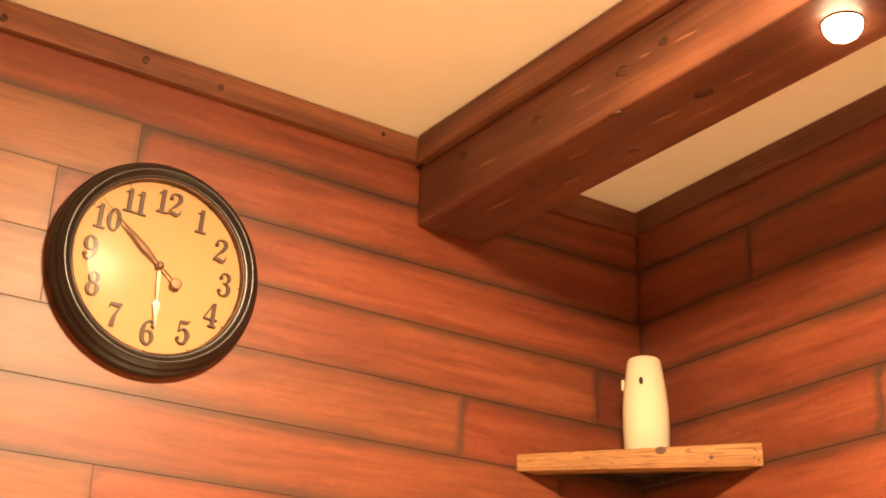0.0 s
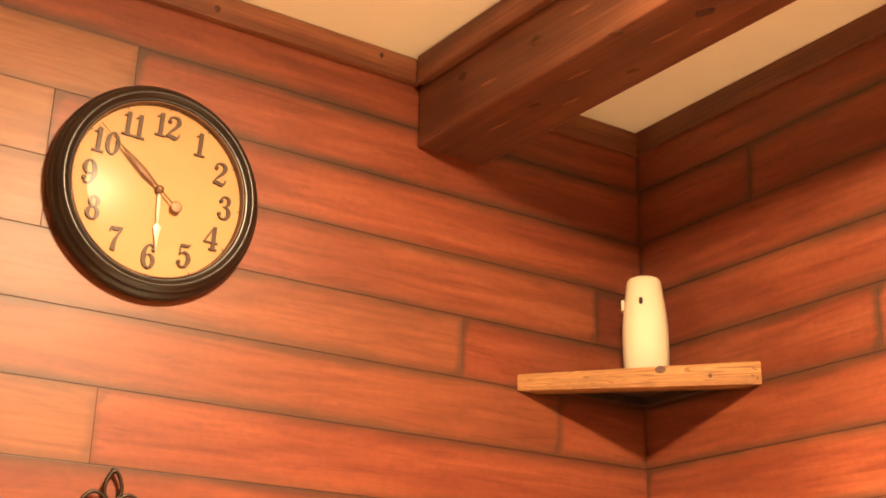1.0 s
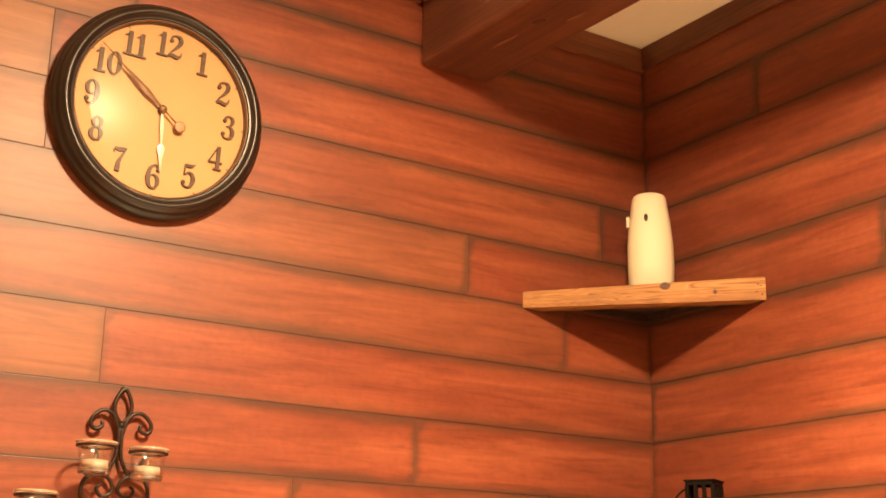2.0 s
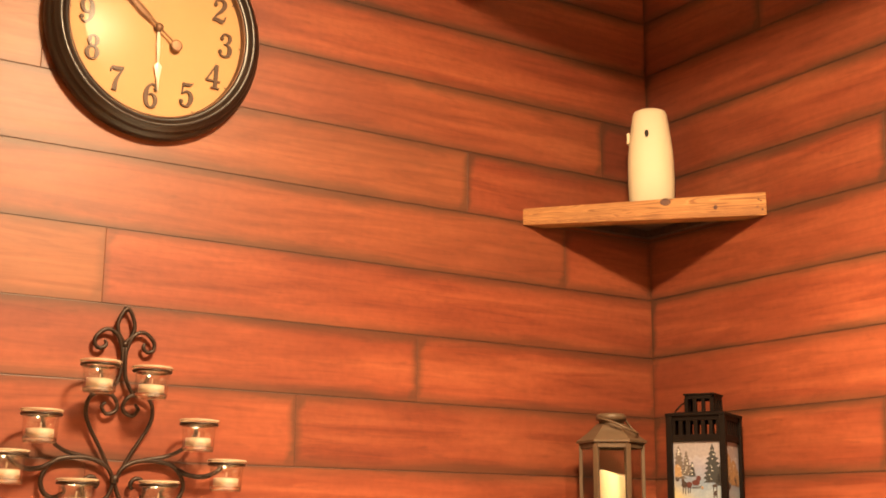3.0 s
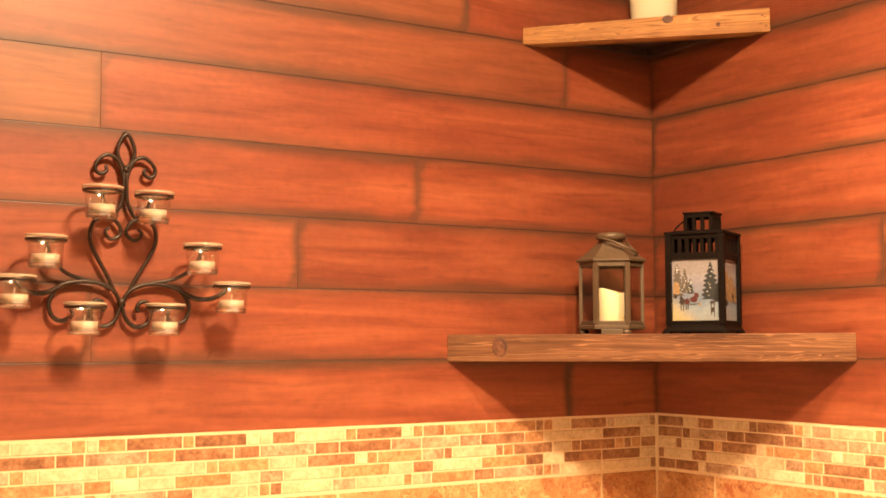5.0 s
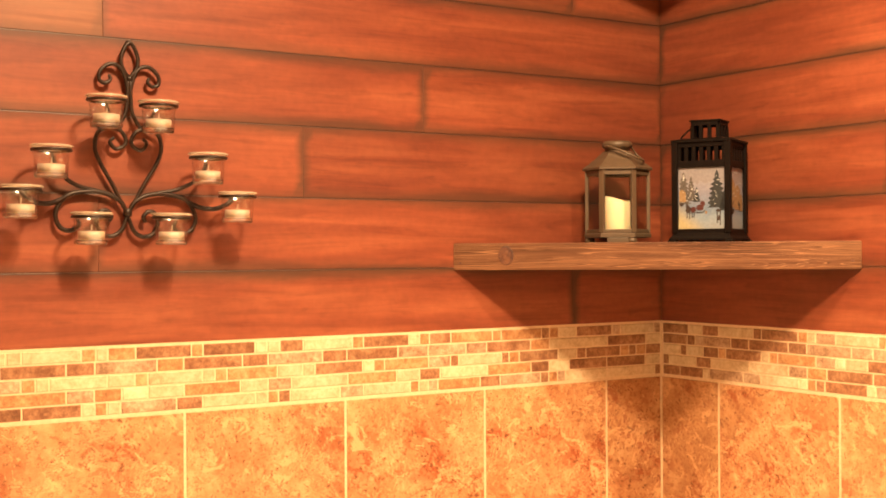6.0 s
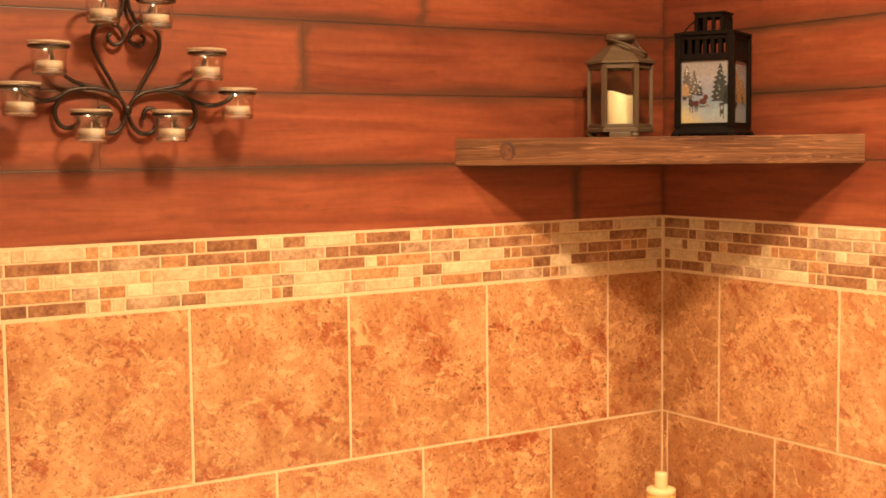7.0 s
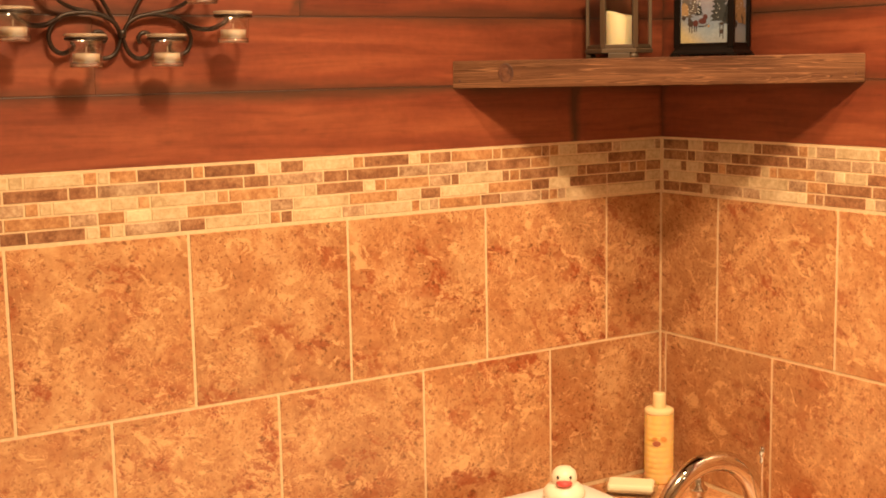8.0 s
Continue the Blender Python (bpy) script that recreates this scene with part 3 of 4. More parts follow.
def hand(half, depth, turn, y):
    """A ridged hand: (half width, distance) pairs out from the hub; its middle stands proud."""
    bm = bmesh.new()
    rows = [[bm.verts.new((-w, 0, z)), bm.verts.new((0, -depth, z)), bm.verts.new((w, 0, z))] for w, z in half]
    for a, b in zip(rows, rows[1:]):
        bm.faces.new((a[0], a[1], b[1], b[0]))
        bm.faces.new((a[1], a[2], b[2], b[1]))
        bm.faces.new((a[2], a[0], b[0], b[2]))
    bm.faces.new(rows[0])
    bm.faces.new(rows[-1][::-1])
    bmesh.ops.recalc_face_normals(bm, faces=bm.faces)
    bm.transform(FACE @ Matrix.Translation((0, y, 0)) @ Matrix.Rotation(radians(turn), 4, "Y"))
    return bm


bm = hand([(0.0016, -0.034), (0.0018, 0.0), (0.0026, 0.012), (0.0056, 0.036), (0.0060, 0.046), (0.0046, 0.068), (0.0022, 0.092), (0.0009, 0.108), (0.0004, 0.154)], 0.0016, -53.5, -0.0215)
disc = lathe([(0.0105, -0.0006), (0.0105, 0.0014), (0.0085, 0.0022), (0.0, 0.0024)], 24)
disc.transform(FACE @ Matrix.Translation((0, -0.0215, 0)) @ Matrix.Rotation(radians(-53.5), 4, "Y") @ Matrix.Translation((0, 0, -0.043)) @ OUT)
long_hand = part("minute_hand", bm, BRONZE, clock, "long bronze leaf-shaped hand")
part("counterweight", disc, BRONZE, long_hand, "round bronze tail")
bm = hand([(0.0016, 0.0), (0.0030, 0.014), (0.0034, 0.034), (0.0018, 0.062), (0.0070, 0.070), (0.0058, 0.076), (0.0026, 0.094), (0.0012, 0.112), (0.0004, 0.116)], 0.0018, 175, -0.0175)
part("hour_hand", bm, STEEL, clock, "short polished spade-tipped hand")
bm = lathe([(0.0075, 0.0125), (0.0075, 0.022), (0.0055, 0.0245), (0.0, 0.0252)], 24)
bm.transform(FACE @ OUT)
part("hub", bm, BRONZE, clock, smooth=True)
pane = lathe([(0.1602, 0.0250), (0.160, 0.0260), (0.135, 0.0281), (0.10, 0.0297), (0.05, 0.0312), (0.0, 0.0316)], 64)
bmesh.ops.delete(pane, geom=[f for f in pane.faces if len(f.verts) > 10 and f.calc_center_median().z < 0.027], context="FACES_ONLY")
pane.transform(FACE @ OUT)
pane = part("glass_cover", pane, COVER, clock, "domed clear glass", True)
pane.visible_shadow = False

# ---- wrought-iron candle sconce ----
IRON = plain_material("dark_bronze_iron", (0.034, 0.017, 0.010), 0.42, 0.4, 0.5, 90, 0.3)
CUP = thin_glass_material("cup_glass", (0.98, 0.97, 0.95), 0.15, 0.12)
WAX = plain_material("white_wax", (0.56, 0.44, 0.335), 0.5, 0, 0.05)
WAX.node_tree.nodes["Principled BSDF"].inputs["Subsurface Weight"].default_value = 0.3
WAX.node_tree.nodes["Principled BSDF"].inputs["Subsurface Radius"].default_value = (0.01, 0.006, 0.003)
sconce = thing("candle_sconce", (-1.186, 0.0, 1.513), "wrought-iron wall sconce with scrolls and eight glass candle cups", "candle sconce")
sconce.rotation_euler = (0, radians(1.0), 0)
PLANE = -0.013


def bar(name, pts, r=0.0030, mirror=True, depth=PLANE, label=""):
    """A scroll bar in the wall's plane, and its mirror image."""
    for s in ((1, -1) if mirror else (1,)):
        p = glide([(s * q[0], q[2] if len(q) > 2 else depth, q[1]) for q in pts], 7)
        part(name, tube(p, lambda t: r * 1.15 * (0.72 + 0.28 * min(1, 6 * t, 6 * (1 - t)) ** 0.5), 8, ends=0.7), IRON, sconce, label, True)


bar("finial_loop", [(0, 0.229), (-0.011, 0.243), (-0.0145, 0.259), (-0.009, 0.277), (0, 0.287), (0.009, 0.277), (0.0145, 0.259), (0.011, 0.243), (0, 0.229)], mirror=False)
bar("finial_curl", [(-0.002, 0.205), (-0.008, 0.231), (-0.018, 0.246), (-0.034, 0.249), (-0.049, 0.236), (-0.050, 0.222), (-0.041, 0.217), (-0.032, 0.223), (-0.034, 0.232)])
bar("stem", [(-0.002, 0.225), (-0.003, 0.195), (-0.006, 0.170), (-0.020, 0.146), (-0.030, 0.143)])
bar("heart_scroll", [(0, 0.0), (-0.024, 0.047), (-0.047, 0.086), (-0.056, 0.110), (-0.052, 0.134), (-0.036, 0.144), (-0.016, 0.142), (-0.005, 0.127), (-0.008, 0.115), (-0.022, 0.110), (-0.031, 0.121), (-0.024, 0.129)])
bar("outer_scroll", [(0, 0.0), (-0.011, 0.022), (-0.034, 0.035), (-0.065, 0.038), (-0.100, 0.030), (-0.118, 0.004), (-0.113, -0.019), (-0.097, -0.027), (-0.080, -0.018), (-0.084, -0.006)], 0.0033)
bar("inner_scroll", [(0, 0.004), (-0.009, -0.022), (-0.025, -0.034), (-0.044, -0.029), (-0.052, -0.008), (-0.045, 0.006), (-0.034, 0.007), (-0.027, -0.002), (-0.031, -0.010)], 0.0033)
bar("upper_arm", [(-0.034, 0.036), (-0.054, 0.040), (-0.086, 0.047, -0.016), (-0.112, 0.062, -0.026), (-0.126, 0.082, -0.031), (-0.130, 0.100, -0.030)], 0.0029)
bar("side_arm", [(-0.104, 0.027), (-0.125, 0.017, -0.020), (-0.150, 0.016, -0.028), (-0.170, 0.026, -0.034), (-0.180, 0.037, -0.030)], 0.0036)
bar("lower_arm", [(-0.052, -0.008), (-0.060, -0.004, -0.020), (-0.0665, 0.0, -0.030)], 0.0027)
bar("top_arm", [(-0.020, 0.146), (-0.034, 0.160, -0.020), (-0.044, 0.186, -0.030)], 0.0027)
part("collar", lathe([(0.005, -0.006), (0.0072, -0.004), (0.0072, 0.006), (0.005, 0.008)], 16, at=(0, PLANE, 0.004)), IRON, sconce, smooth=True)
part("collar", lathe([(0.004, -0.003), (0.0056, -0.002), (0.0056, 0.004), (0.004, 0.005)], 16, at=(0, PLANE, 0.226)), IRON, sconce, smooth=True)
bm = block((-0.004, PLANE, 0.283), (0.004, -0.0005, 0.291), 0.001)
part("hanger", bm, IRON, sconce)


THICK = glass_material("thick_glass", (1.0, 0.97, 0.92), 0.04)
ROLLED = glass_material("rolled_glass_lip", (0.62, 0.50, 0.38), 0.16)
ROLLED.node_tree.nodes["Principled BSDF"].inputs["Transmission Weight"].default_value = 0.6


def cup(u, w):
    """One ring with its glass cup and tealight."""
    c = (u, -0.061, w)
    turn = [2 * math.pi * i / 28 for i in range(29)]
    ring = tube([(c[0] + 0.0300 * math.cos(a), c[1] + 0.0300 * math.sin(a), c[2]) for a in turn], 0.0024, 8)
    ring = part("ring", ring, IRON, sconce, smooth=True)
    g = lathe([(0.0245, -0.0425), (0.0258, -0.0420), (0.0268, -0.010), (0.0276, 0.0015), (0.0318, 0.0050)], 28, at=c)
    bmesh.ops.delete(g, geom=[f for f in g.faces if len(f.verts) > 10], context="FACES_ONLY")
    part("glass_cup", g, CUP, ring, "clear glass cup", True)
    rim = tube([(c[0] + 0.0318 * math.cos(a), c[1] + 0.0318 * math.sin(a), c[2] + 0.0058) for a in turn], 0.0020, 8)
    part("glass_rim", rim, ROLLED, ring, "thick rolled glass rim", True).visible_shadow = False
    part("glass_foot", lathe([(0.0, -0.0445), (0.0238, -0.0445), (0.0257, -0.042), (0.0258, -0.0365), (0.0, -0.0365)], 28, at=c), THICK, ring, "thick glass base", True).visible_shadow = False
    part("tealight", lathe([(0.0, -0.0363), (0.0206, -0.0363), (0.0210, -0.0228), (0.0198, -0.0228), (0.0, -0.0238)], 24, at=c), WAX, ring, "white tealight candle", True)
    part("wick", tube([(c[0], c[1], c[2] - 0.0215), (c[0] + 0.001, c[1], c[2] - 0.012)], 0.0009, 6), WAX, ring, "pale waxed wick")


for u, w in ((-0.0525, 0.1825), (0.034, 0.1795), (-0.139, 0.0980), (0.121, 0.0990), (-0.185, 0.0335), (0.1745, 0.0360), (-0.0745, -0.0055), (0.0585, -0.0035)):
    cup(u, w)

# ---- lanterns on the lower shelf ----
PEWTER = plain_material("bronze_grey_paint", (0.098, 0.060, 0.034), 0.5, 0.1, 0.2, 60)
IVORY = plain_material("ivory_candle_wax", (0.86, 0.74, 0.48), 0.5, 0, 0.04)
IVORY.node_tree.nodes["Principled BSDF"].inputs["Subsurface Weight"].default_value = 0.4
IVORY.node_tree.nodes["Principled BSDF"].inputs["Subsurface Radius"].default_value = (0.02, 0.012, 0.006)
PANE = thin_glass_material("lantern_pane", (0.96, 0.96, 0.95))


def hexagon(r):
    return [(r * math.sin(radians(60 * i + 30)), -r * math.cos(radians(60 * i + 30))) for i in range(6)]


def loft(loops):
    """Skins a stack of equal loops of (x, y, z)."""
    bm = bmesh.new()
    rings = [[bm.verts.new(p) for p in loop] for loop in loops]
    for a, b in zip(rings, rings[1:]):
        for i in range(len(a)):
            j = (i + 1) % len(a)
            bm.faces.new((a[i], a[j], b[j], b[i]))
    bm.faces.new(rings[0][::-1])
    bm.faces.new(rings[-1])
    bmesh.ops.recalc_face_normals(bm, faces=bm.faces)
    return bm


def hex_lantern(where, turn):
    ob = thing("lantern", where, "bronze-grey six-sided lantern holding an ivory candle", "lantern", turn, "lanterns on the shelf")
    h = lambda r, z: [(x, y, z) for x, y in hexagon(r)]
    part("base", loft([h(0.066, 0.010), h(0.070, 0.011), h(0.070, 0.017), h(0.067, 0.020)]), PEWTER, ob)
    for x, y in hexagon(0.058)[::2]:
        part("foot", lathe([(0.010, 0.0), (0.011, 0.004), (0.009, 0.0102)], 12, at=(x, y, 0)), PEWTER, ob, smooth=True)
    part("foot", block((-0.022, -0.060, 0.0), (0.022, -0.050, 0.0102), 0.001), PEWTER, ob)
    for i in range(6):
        a = 60 * i + 30
        bm = block((-0.0055, -0.068, 0.020), (0.0055, -0.0605, 0.146), 0.001)
        bm.transform(Matrix.Rotation(radians(a), 4, "Z"))
        part("post", bm, PEWTER, ob)
        for name, z0, z1 in (("bottom_rail", 0.020, 0.027), ("top_rail", 0.136, 0.147)):
            bm = block((-0.0285, -0.0590, z0), (0.0285, -0.0540, z1), 0.0008)
            bm.transform(Matrix.Rotation(radians(60 * i), 4, "Z"))
            part(name, bm, PEWTER, ob)
        bm = block((-0.0285, -0.0560, 0.027), (0.0285, -0.0548, 0.136))
        bm.transform(Matrix.Rotation(radians(60 * i), 4, "Z"))
        p = part("pane", bm, PANE, ob)
        p.visible_shadow = False
    part("roof", loft([h(0.068, 0.146), h(0.0735, 0.147), h(0.0735, 0.151), h(0.066, 0.156), h(0.047, 0.170), h(0.034, 0.182), h(0.030, 0.186)]), PEWTER, ob, "sloping six-sided roof")
    part("cap", lathe([(0.026, 0.184), (0.026, 0.192), (0.031, 0.193), (0.0315, 0.201), (0.027, 0.206), (0.0, 0.207)], 24), PEWTER, ob, smooth=True)
    path = glide([(-0.029, -0.004, 0.195), (-0.020, -0.030, 0.194), (0.004, -0.044, 0.186), (0.030, -0.048, 0.174), (0.050, -0.036, 0.166), (0.054, -0.010, 0.166), (0.042, 0.010, 0.178), (0.029, 0.006, 0.195)], 6)
    part("handle", tube(path, 0.0024, 8), PEWTER, ob, "fallen wire carrying handle", True)
    rim = []
    bm = bmesh.new()
    rings = []
    for r, z, wave in ((0.0275, 0.0205, 0), (0.0285, 0.024, 0), (0.0285, 0.085, 1), (0.0265, 0.089, 1), (0.024, 0.087, 1), (0.012, 0.080, 0)):
        rings.append([bm.verts.new((r * math.cos(a), r * math.sin(a), z + wave * (0.0045 * math.sin(a - 1.49) + 0.0018 * math.sin(2 * a)))) for a in [2 * math.pi * i / 32 for i in range(32)]])
    for a, b in zip(rings, rings[1:]):
        for i in range(32):
            bm.faces.new((a[i], a[(i + 1) % 32], b[(i + 1) % 32], b[i]))
    bm.faces.new(rings[0][::-1])
    bm.faces.new(rings[-1])
    bmesh.ops.recalc_face_normals(bm, faces=bm.faces)
    part("candle", bm, IVORY, ob, "ivory pillar candle with wavy rim", True)
    return ob


hex_lantern((-0.207, -0.102, 1.4665), -40).scale = (0.955, 0.955, 0.99)


def picture_material():
    """A winter scene: cream and mauve sky above blue haze, and snow that turns golden to one side."""
    m, n, l, b = mat("winter_picture", 0.35)
    tc, sep = n.new("ShaderNodeTexCoord"), n.new("ShaderNodeSeparateXYZ")
    l.new(tc.outputs["Object"], sep.inputs[0])
    f = tex(n, l, tc.outputs["Object"], 60.0, 5, 0.65)
    h = calc(n, l, "ADD", calc(n, l, "MULTIPLY", sep.outputs["Z"], 7.0), calc(n, l, "MULTIPLY", f, 0.30))
    c = ramp(n, l, h, ((0.30, (0.250, 0.259, 0.260)), (0.50, (0.230, 0.275, 0.322)), (0.62, (0.150, 0.198, 0.273)), (0.86, (0.210, 0.204, 0.260)), (1.10, (0.250, 0.237, 0.267)), (1.28, (0.220, 0.198, 0.211))))
    low = ramp(n, l, calc(n, l, "ADD", calc(n, l, "MULTIPLY", sep.outputs["Z"], 9.0), calc(n, l, "MULTIPLY", sep.outputs["X"], 9.0)), ((0.02, (1, 1, 1)), (0.36, (0, 0, 0))))
    c = mix(n, l, c, (0.46, 0.34, 0.14), calc(n, l, "MULTIPLY", low, 0.75))
    spots = tex(n, l, tc.outputs["Object"], 200.0, 4, 0.7)
    c = mix(n, l, c, ramp(n, l, spots, ((0.40, (0.62, 0.64, 0.68)), (0.6, (1, 1, 1)))), 0.45, "MULTIPLY")
    l.new(c, b.inputs["Base Color"])
    return m


PICTURE = picture_material()
PINE = plain_material("picture_pine", (0.020, 0.023, 0.026), 0.6, 0, 0.7, 420, 0)
BARE = plain_material("picture_bare_branches", (0.105, 0.085, 0.075), 0.6, 0, 0.6, 420, 0)
SNOW = plain_material("picture_snow", (0.50, 0.50, 0.50), 0.6, 0, 0.2, 300, 0)
GOLD = plain_material("picture_lit_house", (0.30, 0.18, 0.085), 0.6, 0, 0.4, 200, 0)
SLEIGH = plain_material("picture_sleigh", (0.075, 0.012, 0.010), 0.6, 0, 0.4, 300, 0)
SHADE = plain_material("picture_shade", (0.035, 0.020, 0.016), 0.6, 0, 0.4, 300, 0)
METAL = plain_material("black_lantern_metal", (0.007, 0.004, 0.003), 0.5, 0.0, 0.3, 60, 0.05, 0.08)


def square_lantern(where, turn, s=0.112):
    ob = thing("lantern", where, "black square lantern with winter picture panes", "lantern", turn, "lanterns on the shelf")
    r = s / 2
    part("base", loft([[(x * k, y * k, z) for x, y in ((-r, -r), (r, -r), (r, r), (-r, r))] for k, z in ((1.10, 0.004), (1.10, 0.007), (1.02, 0.013), (1.0, 0.019))]), METAL, ob)
    for x in (-r, r):
        for y in (-r, r):
            part("foot", block((x - 0.008, y - 0.008, 0), (x + 0.008, y + 0.008, 0.0045), 0.001), METAL, ob)
            part("post", block((x * 0.93 - 0.006, y * 0.93 - 0.006, 0.018), (x * 0.93 + 0.006, y * 0.93 + 0.006, 0.204), 0.001), METAL, ob)
    for k in range(4):
        spin = Matrix.Rotation(radians(90 * k), 4, "Z")
        for name, z0, z1 in (("bottom_rail", 0.018, 0.027), ("middle_rail", 0.152, 0.166), ("top_rail", 0.194, 0.206)):
            bm = block((-r + 0.009, -r + 0.001, z0), (r - 0.009, -r + 0.008, z1), 0.001)
            bm.transform(spin)
            part(name, bm, METAL, ob)
        for i in range(7):
            x = (i - 3) * (s - 0.018) / 6.4
            bm = block((x - 0.0038, -r + 0.002, 0.165), (x + 0.0038, -r + 0.007, 0.195))
            bm.transform(spin)
            part("slat", bm, METAL, ob)
        bm = block((-r + 0.010, -r + 0.005, 0.0265), (r - 0.010, -r + 0.007, 0.1525))
        bm.transform(spin)
        pic = part("picture_pane", bm, PICTURE, ob, "printed winter landscape picture")
        y = -r + 0.0048
        rng = random.Random(k + 3)

        def paint(name, outline, material, level=1):
            bm = slim(outline, 0.00025 * level)
            bm.transform(spin @ Matrix.Translation((0, y, 0)))
            part(name, bm, material, pic)

        def blob(name, x0, z0, a, c, material, level=2, corners=9):
            paint(name, [(x0 + a * math.cos(t * 2 * math.pi / corners) * rng.uniform(0.75, 1.1), z0 + c * math.sin(t * 2 * math.pi / corners) * rng.uniform(0.75, 1.1)) for t in range(corners)], material, level)

        if k % 2 == 0:
            # a snowy fir, bare trees round a lit house, a horse-drawn sleigh and a lamp post
            for x0, z0, high, wide, m in ((-0.036, 0.078, 0.066, 0.22, BARE), (-0.021, 0.084, 0.050, 0.20, BARE), (-0.010, 0.082, 0.030, 0.22, PINE), (0.030, 0.070, 0.076, 0.26, PINE), (0.044, 0.064, 0.040, 0.22, PINE)):
                edge = []
                for i in range(17):
                    f = i / 16
                    w = high * wide * (1 - f) ** 0.8 * (0.62 if i % 2 else 1.15) + 0.0006
                    edge.append((w * rng.uniform(0.8, 1.2), z0 + high * f))
                edge = [(min(a, 0.0445 - x0), b) for a, b in edge], [(max(-a, -0.0445 - x0), b) for a, b in edge[::-1]]
                paint("painted_tree", [(x0 + a, b) for a, b in edge[0] + edge[1]], m)
                for i in range(9):
                    f = rng.uniform(0.05, 0.9)
                    x1 = x0 + rng.uniform(-1, 1) * high * wide * 0.7 * (1 - f)
                    if abs(x1) < 0.042:
                        blob("painted_snow", x1, z0 + high * f, rng.uniform(0.0012, 0.0026), rng.uniform(0.0007, 0.0014), SNOW, 2, 6)
            paint("painted_house", [(-0.0445, 0.082), (-0.0445, 0.103), (-0.039, 0.108), (-0.032, 0.101), (-0.031, 0.082)], GOLD, 2)
            for x0, z0, a, c, m in ((-0.040, 0.077, 0.0045, 0.0040, SHADE), (-0.026, 0.066, 0.0070, 0.0068, SHADE), (-0.029, 0.073, 0.0035, 0.0058, SHADE), (-0.017, 0.066, 0.0062, 0.0064, SLEIGH), (-0.003, 0.070, 0.0090, 0.0064, SLEIGH), (0.002, 0.078, 0.0046, 0.0062, SLEIGH), (0.009, 0.060, 0.0024, 0.0035, GOLD), (0.033, 0.064, 0.0052, 0.0030, SHADE), (0.034, 0.049, 0.0034, 0.0060, SHADE)):
                blob("painted_sleigh" if m is SLEIGH else "painted_shape", x0, z0, a, c, m, 3)
            for x0, z0, z1 in ((-0.029, 0.049, 0.062), (-0.024, 0.047, 0.062), (-0.019, 0.049, 0.062), (-0.015, 0.050, 0.062), (0.0305, 0.038, 0.062), (0.0365, 0.034, 0.062)):
                paint("painted_shape", [(x0 - 0.0008, z0), (x0 + 0.0008, z0), (x0 + 0.0009, z1), (x0 - 0.0009, z1)], SHADE, 2)
            paint("painted_runner", [(-0.012, 0.0610), (-0.010, 0.0595), (0.003, 0.0600), (0.008, 0.0650), (0.007, 0.0652), (0.002, 0.0612)], SHADE, 4)
        else:
            # a lit street of pale houses with dark shapes before them
            for x0, z0, a, c in ((-0.022, 0.100, 0.016, 0.030), (0.010, 0.092, 0.018, 0.026), (0.034, 0.082, 0.009, 0.018)):
                paint("painted_house", [(x0 - a, z0 - c), (x0 + a, z0 - c), (x0 + a, z0 + c * 0.6), (x0, z0 + c), (x0 - a, z0 + c * 0.6)], GOLD)
            for i in range(9):
                blob("painted_shape", rng.uniform(-0.036, 0.036), rng.uniform(0.060, 0.082), rng.uniform(0.002, 0.004), rng.uniform(0.005, 0.009), SHADE, 2)
            for i in range(16):
                blob("painted_snow", rng.uniform(-0.040, 0.040), rng.uniform(0.085, 0.145), rng.uniform(0.0012, 0.003), rng.uniform(0.0008, 0.0018), SNOW, 3, 6)
    c = 0.52 * r
    part("roof", loft([[(x * k, y * k, z) for x, y in ((-r, -r), (r, -r), (r, r), (-r, r))] for k, z in ((1.05, 0.204), (1.05, 0.209), (0.70, 0.213))]), METAL, ob)
    for k in range(4):
        spin = Matrix.Rotation(radians(90 * k), 4, "Z")
        bm = block((-c + 0.004, -c, 0.240), (c - 0.004, -c + 0.004, 0.248))
        bm.transform(spin)
        part("chimney_rail", bm, METAL, ob)
        for i in range(4):
            x = (i - 1.5) * 2 * (c - 0.004) / 3
            bm = block((x - 0.0034, -c, 0.211), (x + 0.0034, -c + 0.005, 0.2405))
            bm.transform(spin)
            part("chimney_slat", bm, METAL, ob)
    part("chimney_cap", block((-c * 1.06, -c * 1.06, 0.2475), (c * 1.06, c * 1.06, 0.2515), 0.001), METAL, ob)
    part("handle", tube(glide([(-c, 0.0, 0.236), (-c - 0.010, -0.01, 0.232), (-c - 0.020, -0.02, 0.218), (-c - 0.014, -0.045, 0.2105)], 6), 0.0018, 8), METAL, ob, smooth=True)
    return ob


square_lantern((-0.100, -0.253, 1.4665), -62, 0.1125).scale = (1, 1, 0.945)

